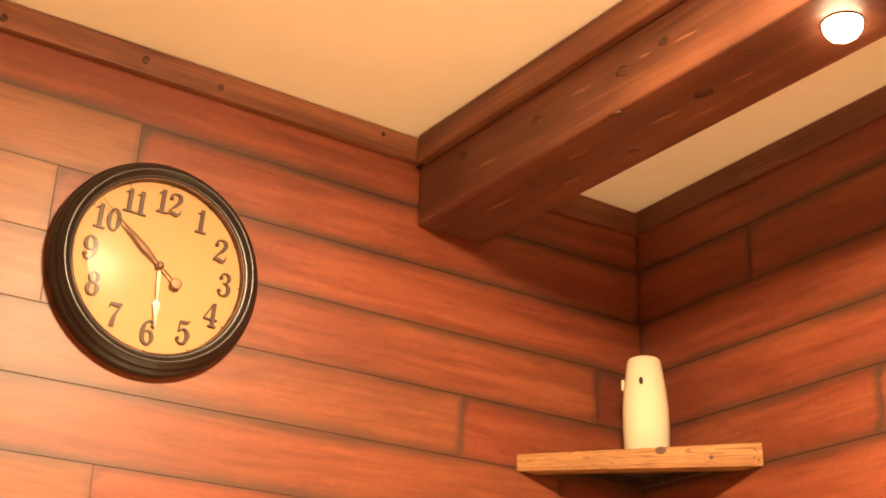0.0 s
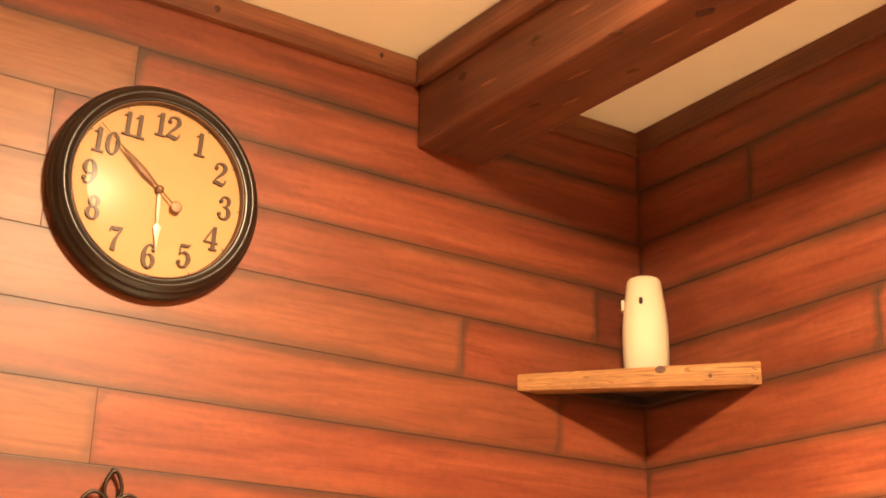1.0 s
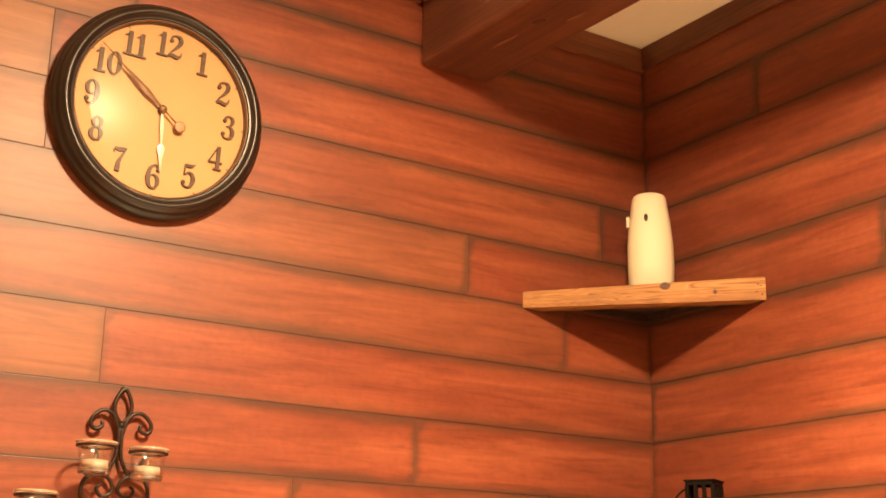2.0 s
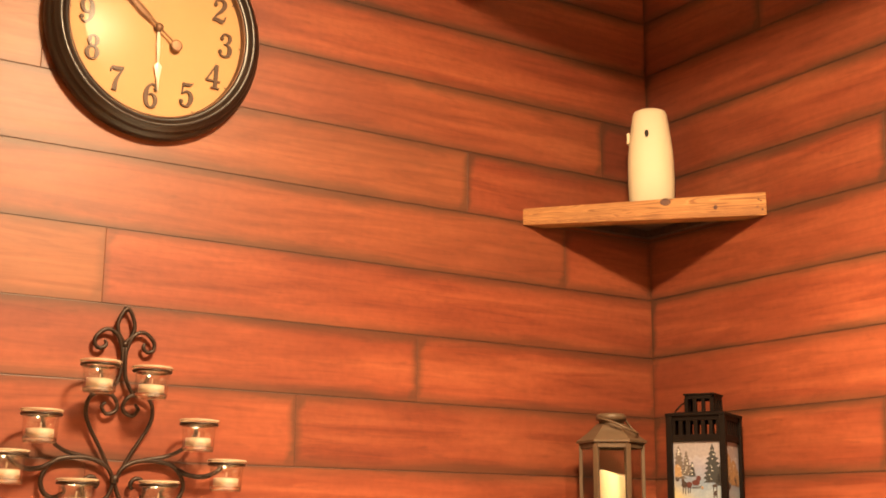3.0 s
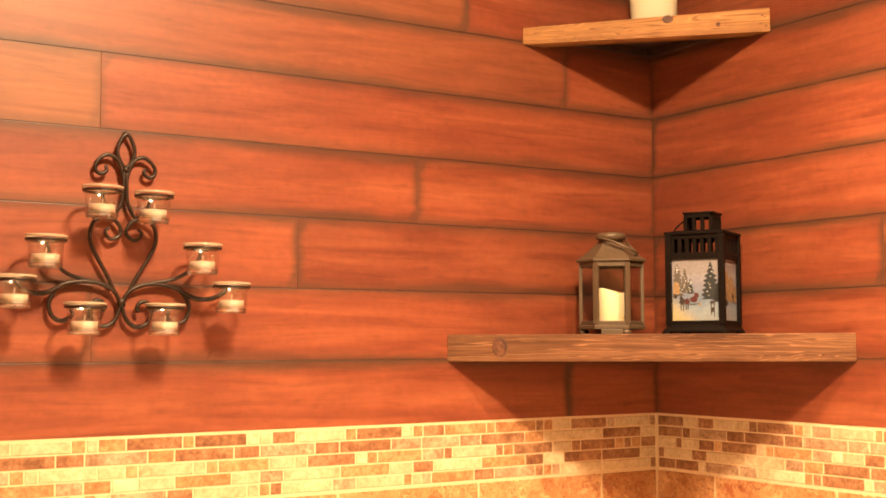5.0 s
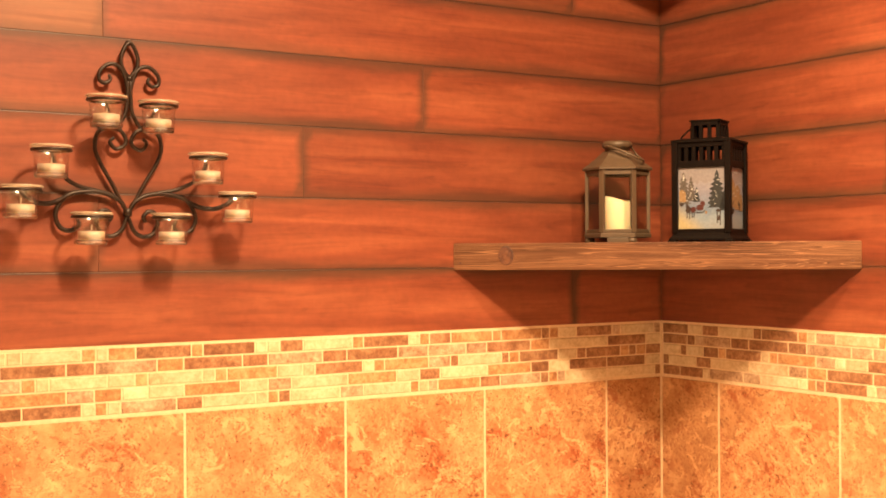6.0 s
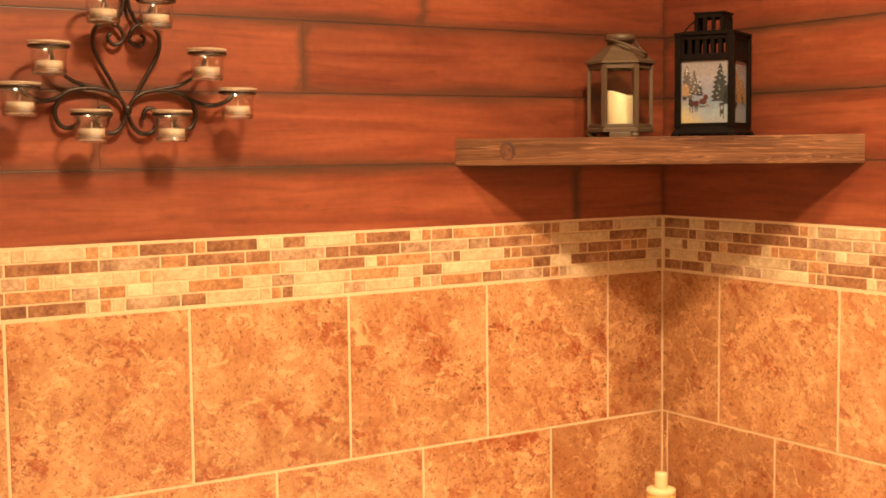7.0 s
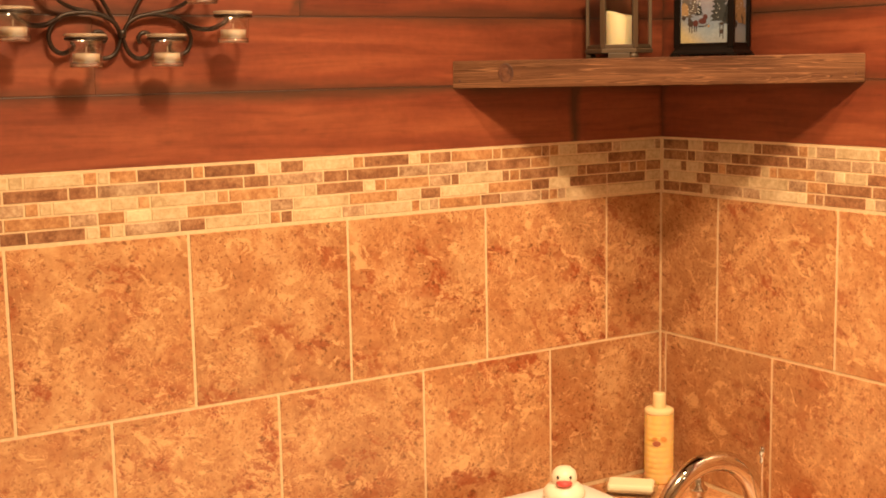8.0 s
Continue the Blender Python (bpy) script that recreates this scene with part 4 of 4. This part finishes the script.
# ---- air freshener on the upper shelf ----
PLASTIC = plain_material("cream_plastic", (0.66, 0.565, 0.40), 0.55, 0, 0.03, 10, 0)
DARK = plain_material("dark_hole", (0.02, 0.012, 0.008), 0.7)
freshener = thing("air_freshener", (-0.085, -0.106, 2.1085), "cream plastic automatic air freshener on the high shelf", "air freshener", -43)
freshener.scale = (1, 1, 0.975)
loops = []
for z, w, d, lean in ((0.0, 0.046, 0.036, 0), (0.003, 0.0475, 0.038, 0), (0.06, 0.0495, 0.041, 0), (0.11, 0.0490, 0.041, 0), (0.155, 0.0450, 0.037, 0), (0.195, 0.0395, 0.033, 0), (0.214, 0.0370, 0.030, 0.0), (0.220, 0.0345, 0.027, 0.0), (0.223, 0.0280, 0.021, 0.0)):
    loop = []
    for i in range(40):
        a = 2 * math.pi * i / 40
        ca, sa = math.cos(a), math.sin(a)
        loop.append((math.copysign(abs(ca) ** 0.75, ca) * w, math.copysign(abs(sa) ** 0.75, sa) * d, z + 0.004 * (1 - (ca * 1.0) ** 2) * (z > 0.21)))
    loops.append(loop)
part("body", loft(loops), PLASTIC, freshener, smooth=True)
bm = lathe([(0.0058, 0.0), (0.0058, 0.002), (0.0036, 0.0025), (0.0, 0.0015)], 20, stretch=(0.75, 1.5))
bm.transform(Matrix.Translation((-0.007, -0.0368, 0.164)) @ Matrix.Rotation(radians(84), 4, "X"))
part("spray_hole", bm, DARK, freshener, "dark spray opening")
part("button", block((-0.050, -0.010, 0.150), (-0.0425, 0.008, 0.176), 0.003), PLASTIC, freshener)

# ---- things round the tub ----
CHROME = plain_material("polished_chrome", (0.66, 0.62, 0.58), 0.05, 1.0, 0.03, 5, 0)
faucet = thing("tub_faucet", (-0.121, -0.41, DECK), "tall polished chrome gooseneck faucet on the tub deck", "faucet")
arch = [(0, 0, 0.010), (0, 0, 0.03)] + [(-0.128 + 0.128 * math.cos(radians(a)), 0, 0.038 + 0.128 * math.sin(radians(a))) for a in range(0, 171, 10)] + [(-0.2575, 0, 0.040)]
part("spout", tube(arch, lambda t: 0.0245 - 0.0095 * t, 20), CHROME, faucet, "curved chrome spout", True)
part("flange", lathe([(0.034, 0.0), (0.034, 0.005), (0.026, 0.010), (0.022, 0.020), (0.0, 0.021)], 32), CHROME, faucet, smooth=True)
part("aerator", lathe([(0.0125, -0.012), (0.0135, -0.010), (0.0135, 0.004), (0.012, 0.006)], 20, at=(-0.2580, 0, 0.039)), CHROME, faucet, smooth=True)
part("lift_rod", lathe([(0.0028, 0.0), (0.0028, 0.150), (0.0052, 0.153), (0.0040, 0.158), (0.0045, 0.164), (0.0072, 0.170), (0.0072, 0.176), (0.0045, 0.182), (0.0, 0.183)], 14, at=(-0.028, -0.036, 0.004)), CHROME, faucet, "thin lift rod with knob", True)
handle = thing("faucet_handle", (-0.146, -0.275, DECK), "polished chrome tap handle on the tub deck", "faucet handle")
part("flange", lathe([(0.026, 0.0), (0.026, 0.005), (0.018, 0.010), (0.0, 0.012)], 28), CHROME, handle, smooth=True)
part("stem", lathe([(0.020, 0.009), (0.016, 0.030), (0.013, 0.048), (0.018, 0.053), (0.018, 0.060), (0.012, 0.066), (0.0095, 0.084), (0.0105, 0.094), (0.008, 0.103), (0.0, 0.105)], 24), CHROME, handle, smooth=True)

ORANGE = plain_material("orange_bubble_bath", (0.95, 0.66, 0.27), 0.4, 0, 0.06, 20, 0)
ORANGE.node_tree.nodes["Principled BSDF"].inputs["Subsurface Weight"].default_value = 1.0
ORANGE.node_tree.nodes["Principled BSDF"].inputs["Subsurface Radius"].default_value = (0.05, 0.03, 0.012)
PALE_ORANGE = plain_material("pale_orange_plastic", (0.88, 0.66, 0.36), 0.4, 0, 0.04, 20, 0)
bottle = thing("bubble_bath_bottle", (-0.062, -0.066, DECK), "orange ribbed bubble bath bottle with pale cap", "bottle")
profile = [(0.0, 0.0), (0.029, 0.0), (0.0315, 0.004)]
for i in range(11):
    z = 0.010 + i * 0.0122
    profile += [(0.0309, z), (0.0315, z + 0.003), (0.0317, z + 0.006), (0.0315, z + 0.009), (0.0309, z + 0.0121)]
profile += [(0.0315, 0.150), (0.0300, 0.158), (0.016, 0.163), (0.0, 0.163)]
part("body", lathe(profile, 36), ORANGE, bottle, smooth=True)
part("shoulder", lathe([(0.0312, 0.153), (0.0316, 0.156), (0.0312, 0.161), (0.0295, 0.1632), (0.016, 0.1645), (0.0, 0.165)], 36), PALE_ORANGE, bottle, "pale shoulder", True)
part("cap", lathe([(0.0135, 0.162), (0.0140, 0.164), (0.0135, 0.194), (0.0120, 0.197), (0.0, 0.197)], 24), PALE_ORANGE, bottle, "pale screw cap", True)
LABEL = plain_material("printed_label_red", (0.42, 0.13, 0.06), 0.5)
LABEL_PALE = plain_material("printed_label_orange", (0.80, 0.36, 0.10), 0.5)
for x, z, a, c in ((-0.005, 0.092, 0.009, 0.006), (-0.009, 0.104, 0.006, 0.003), (0.010, 0.103, 0.007, 0.006)):
    bm = lathe([(a, 0.0), (a * 0.95, 0.0006), (0.0, 0.0008)], 20, stretch=(1, c / a))
    bm.transform(Matrix.Rotation(radians(-42), 4, "Z") @ Matrix.Translation((x, -0.0316, z)) @ OUT)
    part("label_patch", bm, LABEL if z < 0.1 else LABEL_PALE, bottle, "printed patch")

SOAP = plain_material("cream_soap", (0.84, 0.77, 0.55), 0.45, 0, 0.04, 20, 0)
dish = thing("soap_dish", (-0.162, -0.090, DECK), "clear glass soap dish on the stone deck", "soap dish", -45)
part("tray", loft([[(x * k, y * k * 0.72, z) for x, y in rounded(-0.058, 0.058, -0.052, 0.052, 0.014, 4)] for k, z in ((0.80, 0.0), (0.86, 0.002), (1.0, 0.016), (0.96, 0.016), (0.82, 0.006))]), GLASS, dish, smooth=True)
soap = thing("soap_bar", (-0.162, -0.090, DECK + 0.0065), "cream bar of soap in a glass dish", "soap", -45)
part("bar", block((-0.048, -0.030, 0), (0.048, 0.030, 0.018), 0.006), SOAP, soap, smooth=False)

RUBBER = plain_material("cream_white_rubber", (0.84, 0.78, 0.62), 0.35, 0, 0.04, 20, 0)
RED = plain_material("red_beak", (0.70, 0.085, 0.085), 0.35, 0, 0.1)
duck = thing("rubber_duck", (-0.388, -0.152, RIM), "cream white rubber duck with red beak on the tub rim", "bath toy", -38)
bm = lathe([(0.0, 0.0), (0.030, 0.001), (0.039, 0.008), (0.042, 0.016), (0.040, 0.023), (0.034, 0.030), (0.0265, 0.0345), (0.0230, 0.037), (0.0245, 0.043), (0.0250, 0.050), (0.0225, 0.059), (0.015, 0.0660), (0.0, 0.069)], 32, stretch=(1, 1.1))
part("body", bm, RUBBER, duck, smooth=True)
bm = lathe([(0.0, -0.0075), (0.011, -0.006), (0.0165, 0.0), (0.011, 0.0045), (0.0, 0.0065)], 20, at=(0, -0.0235, 0.0425), stretch=(1, 0.9))
part("beak", bm, RED, duck, "red beak", True)
for x in (-0.0125, 0.0125):
    bm = lathe([(0.0030, 0.0), (0.0028, 0.0008), (0.0, 0.0012)], 14, stretch=(0.8, 1.2))
    bm.transform(Matrix.Translation((x, -0.0240, 0.0535)) @ OUT)
    part("eye", bm, DARK, duck, "small dark painted eye")

# ---- scars and knots in the beam and its trim ----
SCAR = plain_material("bare_wood_scar", (0.26, 0.10, 0.042), 0.6, 0, 0.4, 160, 0.2)
TO_SIDE = Matrix.Rotation(radians(-90), 4, "Y")


def blemish(parent, name, where, turn, long, wide, material, label):
    """A flat oval sliver on a face; its long side runs along y before it is turned."""
    bm = lathe([(wide, 0.0), (wide * 0.8, 0.0007), (0.0, 0.0009)], 18, stretch=(1, long / wide))
    for v in bm.verts:
        k = abs(v.co.y) / long
        v.co.x *= 1 - (0.2 if name == "knot" else 0.75) * k * k
        v.co.x += 0.15 * wide * math.sin(v.co.y * 170)
    bm.transform(Matrix.Translation(where) @ turn)
    part(name, bm, material, parent, label, True)


DOWN = Matrix.Rotation(radians(180), 4, "Y")
for y, z, a in ((-0.524, 2.622, 0.034), (-0.781, 2.605, 0.030), (-0.686, 2.616, 0.016), (-0.250, 2.590, 0.030), (-0.93, 2.63, 0.028)):
    blemish(beam, "scar", (-0.0849, y, z), Matrix.Rotation(radians(4), 4, "X") @ TO_SIDE, a, 0.0036, SCAR, "pale scar in the beam")
for y, z, r in ((-0.63, 2.612, 0.012), (-0.396, 2.617, 0.012), (-0.73, 2.622, 0.009), (-0.16, 2.64, 0.010)):
    blemish(beam, "knot", (-0.0849, y, z), TO_SIDE, r * 1.5, r, KNOT, "dark knot in the beam")
for x, y, a in ((-0.004, -0.650, 0.040), (0.000, -0.822, 0.028), (-0.012, -0.190, 0.045), (-0.030, -0.45, 0.035), (0.030, -0.36, 0.03), (0.035, -0.70, 0.025)):
    blemish(beam, "scar", (x, y, 2.5401), Matrix.Rotation(radians(5), 4, "Z") @ DOWN, a, 0.0036, SCAR, "pale scar in the beam")
for x, y, r in ((-0.012, -0.300, 0.010), (-0.010, -0.745, 0.012), (-0.078, -0.600, 0.010), (0.04, -0.52, 0.009), (-0.045, -0.88, 0.010)):
    blemish(beam, "knot", (x, y, 2.5401), DOWN, r * 1.7, r, KNOT, "dark knot in the beam")
for x, z, r in ((-1.236, 2.708, 0.0075), (-1.082, 2.702, 0.0065), (-1.502, 2.698, 0.0075), (-0.714, 2.718, 0.005)):
    blemish(trim_n, "knot", (x, -0.0199, z), Matrix.Rotation(radians(90), 4, "X"), r * 1.3, r, KNOT, "dark knot in the trim")

# ---- planks, tiles and mosaic of the two walls ----
EAST_TURN = Matrix.Rotation(radians(-90), 4, "Z")
MOSAIC_L = (
    (-1378, "c21 c93 o21 c17 o44 d95 o18 d94 c20 c22 d43 c98 o20 d95 c21 o19 d46 o95 o18 o97 d17 o20 c44 d92 g20 c92 g17"),
    (-1388, "d102 d44 g103 o44 d105 d46 g105 d47 d106 g64 g84 g46 d104 o45 c150 d103 c42"),
    (-1394, "g36 o20 c19 c92 c44 o19 c94 c20 o19 o93 c47 c22 d95 c21 o20 o94 g47 d16 c99 d15 o22 d95 c46 d21 d90 o21 d17 o24 d43"),
    (-1389, "o103 g43 o43 c42 c61 o100 c50 g43 c111 o101 c48 d43 c108 o103 d43 c49 d97 d103 c45"),
    (-1397, "d40 d93 c19 o17 c20 g94 d44 c96 c20 o18 d20 c98 g46 c98 o16 c18 g19 o95 d45 g97 d18 o19 g18 c106 c132 d16"),
)
MOSAIC_R = (
    (-6, "d76 c38 d44 c93 d19 d91 o20 c17 g44 c93 o14"),
    (-7, "d71 d21 g100 d46 d100 d43 g102 g45"),
    (-7, "c51 d15 c47 d41 o18 d93 c18 o19 o92 g44 c19"),
    (-7, "d15 c80 d40 c105 c99 g43 o44 d102"),
    (-7, "d49 d66 c16 g92 g44 c96 c17 o17 d18 d94"),
)


def plank_mesh(length, height, sawn=False, tone=0.5, bare=0.0):
    """A plank with eased edges; 'rim' is 1 on its outline and falls to 0 inside; a sawn plank has no glaze along its foot."""
    g, e, a, c = 0.0002, 0.0010, 0.030, 0.022
    xs = [g, g + e, g + c, length - g - c, length - g - e, length - g]
    zs = [g, g + e, g + a, height - g - a, height - g - e, height - g]
    bm = bmesh.new()
    grid = []
    for i, x in enumerate(xs):
        col = []
        for k, z in enumerate(zs):
            y = 0.0003 if i in (0, 5) or k in (0, 5) else 0.0
            col.append(bm.verts.new((x, y, z)))
        grid.append(col)
    for i in range(5):
        for k in range(5):
            bm.faces.new((grid[i][k], grid[i + 1][k], grid[i + 1][k + 1], grid[i][k + 1]))
    ring = [grid[i][0] for i in range(6)] + [grid[5][k] for k in range(1, 6)] + [grid[i][5] for i in range(4, -1, -1)] + [grid[0][k] for k in range(4, 0, -1)]
    back = [bm.verts.new((v.co.x, 0.0098, v.co.z)) for v in ring]
    for i in range(len(ring)):
        j = (i + 1) % len(ring)
        bm.faces.new((ring[j], ring[i], back[i], back[j]))
    me = bpy.data.meshes.new("plank")
    bm.to_mesh(me)
    bm.free()
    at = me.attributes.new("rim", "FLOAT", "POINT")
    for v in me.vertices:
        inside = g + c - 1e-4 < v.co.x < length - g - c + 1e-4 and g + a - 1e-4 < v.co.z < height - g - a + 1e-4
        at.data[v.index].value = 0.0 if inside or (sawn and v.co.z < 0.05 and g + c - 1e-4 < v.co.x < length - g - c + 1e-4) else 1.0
    seam = me.attributes.new("seam", "FLOAT", "POINT")
    for v in me.vertices:
        seam.data[v.index].value = 0.0 if (sawn or g + e + 1e-4 < v.co.z) and v.co.z < height - g - e - 1e-4 else 1.0
    for name, value in (("tone", tone), ("bare", bare)):
        kept = me.attributes.new(name, "FLOAT", "POINT")
        for v in me.vertices:
            kept.data[v.index].value = value
    me.materials.append(PLANK)
    return me


def lay_planks(wall, turn, start, end, joints, foot, top, tones, bares=()):
    cuts = [start] + sorted(j for j in joints if start + 0.05 < j < end - 0.03) + [end]
    for a, b in zip(cuts, cuts[1:]):
        tone = next((t for lo, hi, t in tones if lo < (a + b) / 2 < hi), random.uniform(0.38, 0.62))
        bare = next((t for lo, hi, t in bares if lo < (a + b) / 2 < hi), 0.0)
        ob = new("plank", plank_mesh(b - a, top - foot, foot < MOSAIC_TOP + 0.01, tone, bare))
        ob.parent = wall
        ob.matrix_local = turn @ pose(a, 0, foot)


NORTH_JOINTS = (-0.24, -1.231, -0.857, -0.602, -1.222, -0.238, -0.488, -0.133, -1.360, -1.220, -1.9)
EAST_JOINTS = (1.02, 1.35, 0.600, 1.12, 0.95, 1.40, 0.637, 1.05, 1.30, 0.353, 1.2)
# boards that took more or less stain, some toned for light or shade: row, then from, to and tone
# north rows 4 to 6 are toned down leftwards to dim the lamp's light
NORTH_TONES = {0: ((-3.3, 0, 0.55),), 1: ((-1.231, 0, 0.56), (-3, -1.231, 0.58)), 2: ((-0.857, 0, 0.28), (-3, -0.857, 0.60)), 3: ((-0.602, 0, 0.50), (-1.9, -0.602, 0.56)), 4: ((-1.222, 0, 0.48), (-2.5, -1.222, 0.26)), 5: ((-1.46, -0.238, 0.36),), 6: ((-0.486, 0, 0.42), (-1.71, -0.486, 0.37)), 7: ((-0.133, 0, 0.30), (-1.4, -0.133, 0.48)), 9: ((-1.216, 0, 0.55),), 10: ((-1.9, 0, 0.46),)}
# east rows 7 to 9 are darkened as shade high on the wall
EAST_TONES = {1: ((0, 1.3, 0.40),), 2: ((0, 0.6, 0.38),), 3: ((0, 1.1, 0.44),), 4: ((0, 0.9, 0.52),), 6: ((0, 0.637, 0.34),), 7: ((0, 1, 0.40),), 8: ((0, 1.2, 0.31),), 9: ((0, 0.353, 0.27), (0.353, 1.5, 0.36))}
# boards that kept much of their pale pine colour; rows 5 and 6 imitate tan lamp glare
NORTH_BARE_GLARE = {4: ((-2.5, -1.222, 0.45),), 5: ((-1.46, -0.238, 0.16),), 6: ((-1.71, -0.488, 0.26),), 7: ((-3, -1.35, 0.60), (-1.35, -0.133, 0.12)), 8: ((-3, -1.36, 0.75),), 9: ((-3, -1.22, 0.65),)}
for k in range(11):
    foot = PLANK_FOOT + ROW * k if k else MOSAIC_TOP + 0.001
    top = min(PLANK_FOOT + ROW * (k + 1), CEILING - 0.002)
    lay_planks(wall_north, Matrix(), WEST, 0.0090, [NORTH_JOINTS[k] - 1.22 * i for i in range(3)], foot, top, NORTH_TONES.get(k, ()), NORTH_BARE_GLARE.get(k, ()))
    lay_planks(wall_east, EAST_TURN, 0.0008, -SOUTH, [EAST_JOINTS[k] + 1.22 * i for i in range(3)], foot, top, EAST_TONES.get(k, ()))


def slab(width, height, depth=0.004, ease=0.0009):
    """A tile seen from the front, its face at y = 0 and its edges eased."""
    bm = bmesh.new()
    rings = []
    for inset, y in ((ease, 0.0), (0.0, ease), (0.0, depth)):
        rings.append([bm.verts.new((x, y, z)) for x, z in ((inset, inset), (width - inset, inset), (width - inset, height - inset), (inset, height - inset))])
    bm.faces.new(rings[0])
    for a, b in zip(rings, rings[1:]):
        for i in range(4):
            j = (i + 1) % 4
            bm.faces.new((a[j], a[i], b[i], b[j]))
    me = bpy.data.meshes.new("tile")
    bm.to_mesh(me)
    bm.free()
    return me


slabs = {}


def lay_tile(wall, turn, name, u, z, width, height, material):
    key = (round(width, 4), round(height, 4), material.name)
    if key not in slabs:
        slabs[key] = slab(width, height)
        slabs[key].materials.append(material)
    ob = new(name, slabs[key])
    ob.parent = wall
    ob.matrix_local = turn @ pose(u, 0, z)


PITCH, GAP = 0.310, 0.005


def lay_course(wall, turn, start, end, joint, foot):
    first = joint + PITCH * math.floor((start - joint) / PITCH)
    while first < end:
        a, b = max(first, start), min(first + PITCH, end)
        if b - a > 0.009:
            lay_tile(wall, turn, "tile", a + GAP / 2, foot + GAP / 2, b - a - GAP, PITCH - GAP, TILE)
        first += PITCH


for k in range(2):
    lay_course(wall_north, Matrix(), WEST, 0.0, (-0.153, -0.305)[k], TILE_TOP - PITCH * (k + 1))
    lay_course(wall_east, EAST_TURN, 0.0, -SOUTH, (0.172, 0.327)[k], TILE_TOP - PITCH * (k + 1))


def lay_mosaic(wall, turn, rows, sign, end):
    """Strips of stone in five rows, named by colour and millimetres; the pattern goes on to the wall's end."""
    high = (MOSAIC_TOP - 0.003 - TILE_TOP - 0.003) / 5
    for k, (start, text) in enumerate(rows):
        z = MOSAIC_TOP - 0.003 - high * (k + 1)
        strips = [(w[0], int(w[1:]) / 1000) for w in text.split()]
        u = abs(start) / 1000
        if sign < 0:
            for c, w in strips:
                lay_tile(wall, turn, "mosaic_strip", -u, z + 0.0015, w, high - 0.003, STONE[c])
                u -= w + 0.003
            u, more = abs(start) / 1000, strips[11::-1]
        else:
            for c, w in strips:
                lay_tile(wall, turn, "mosaic_strip", u, z + 0.0015, w, high - 0.003, STONE[c])
                u += w + 0.003
            more = strips[2:-1]
        i = 0
        while u < end - 0.12:
            c, w = more[i % len(more)]
            u += w + 0.003 if sign < 0 else 0.0
            lay_tile(wall, turn, "mosaic_strip", sign * u, z + 0.0015, w, high - 0.003, STONE[c])
            u += w + 0.003 if sign > 0 else 0.0
            i += 1


lay_mosaic(wall_north, Matrix(), MOSAIC_L, -1, 2.0)
lay_mosaic(wall_east, EAST_TURN, MOSAIC_R, 1, 2.0)

# tiles of the tub deck, cut round the tub
LEVEL = Matrix.Rotation(radians(-90), 4, "X")
for a, b, c, d in [(-0.283, -0.002, -0.155 - 0.31 * i, -0.155 - 0.31 * (i - 1)) for i in range(5)] + [(-0.283 - 0.31 * (i + 1), -0.283 - 0.31 * i, -0.060, -0.002) for i in range(5)]:
    d = min(d, -0.002)
    key = (round(b - a, 3), round(d - c, 3), "deck")
    if key not in slabs:
        slabs[key] = slab(b - a - 0.005, d - c - 0.005)
        slabs[key].materials.append(TILE)
    ob = new("tile", slabs[key])
    ob.parent = deck
    ob.matrix_local = Matrix.Translation((a + 0.0025, c + 0.0025, DECK)) @ LEVEL
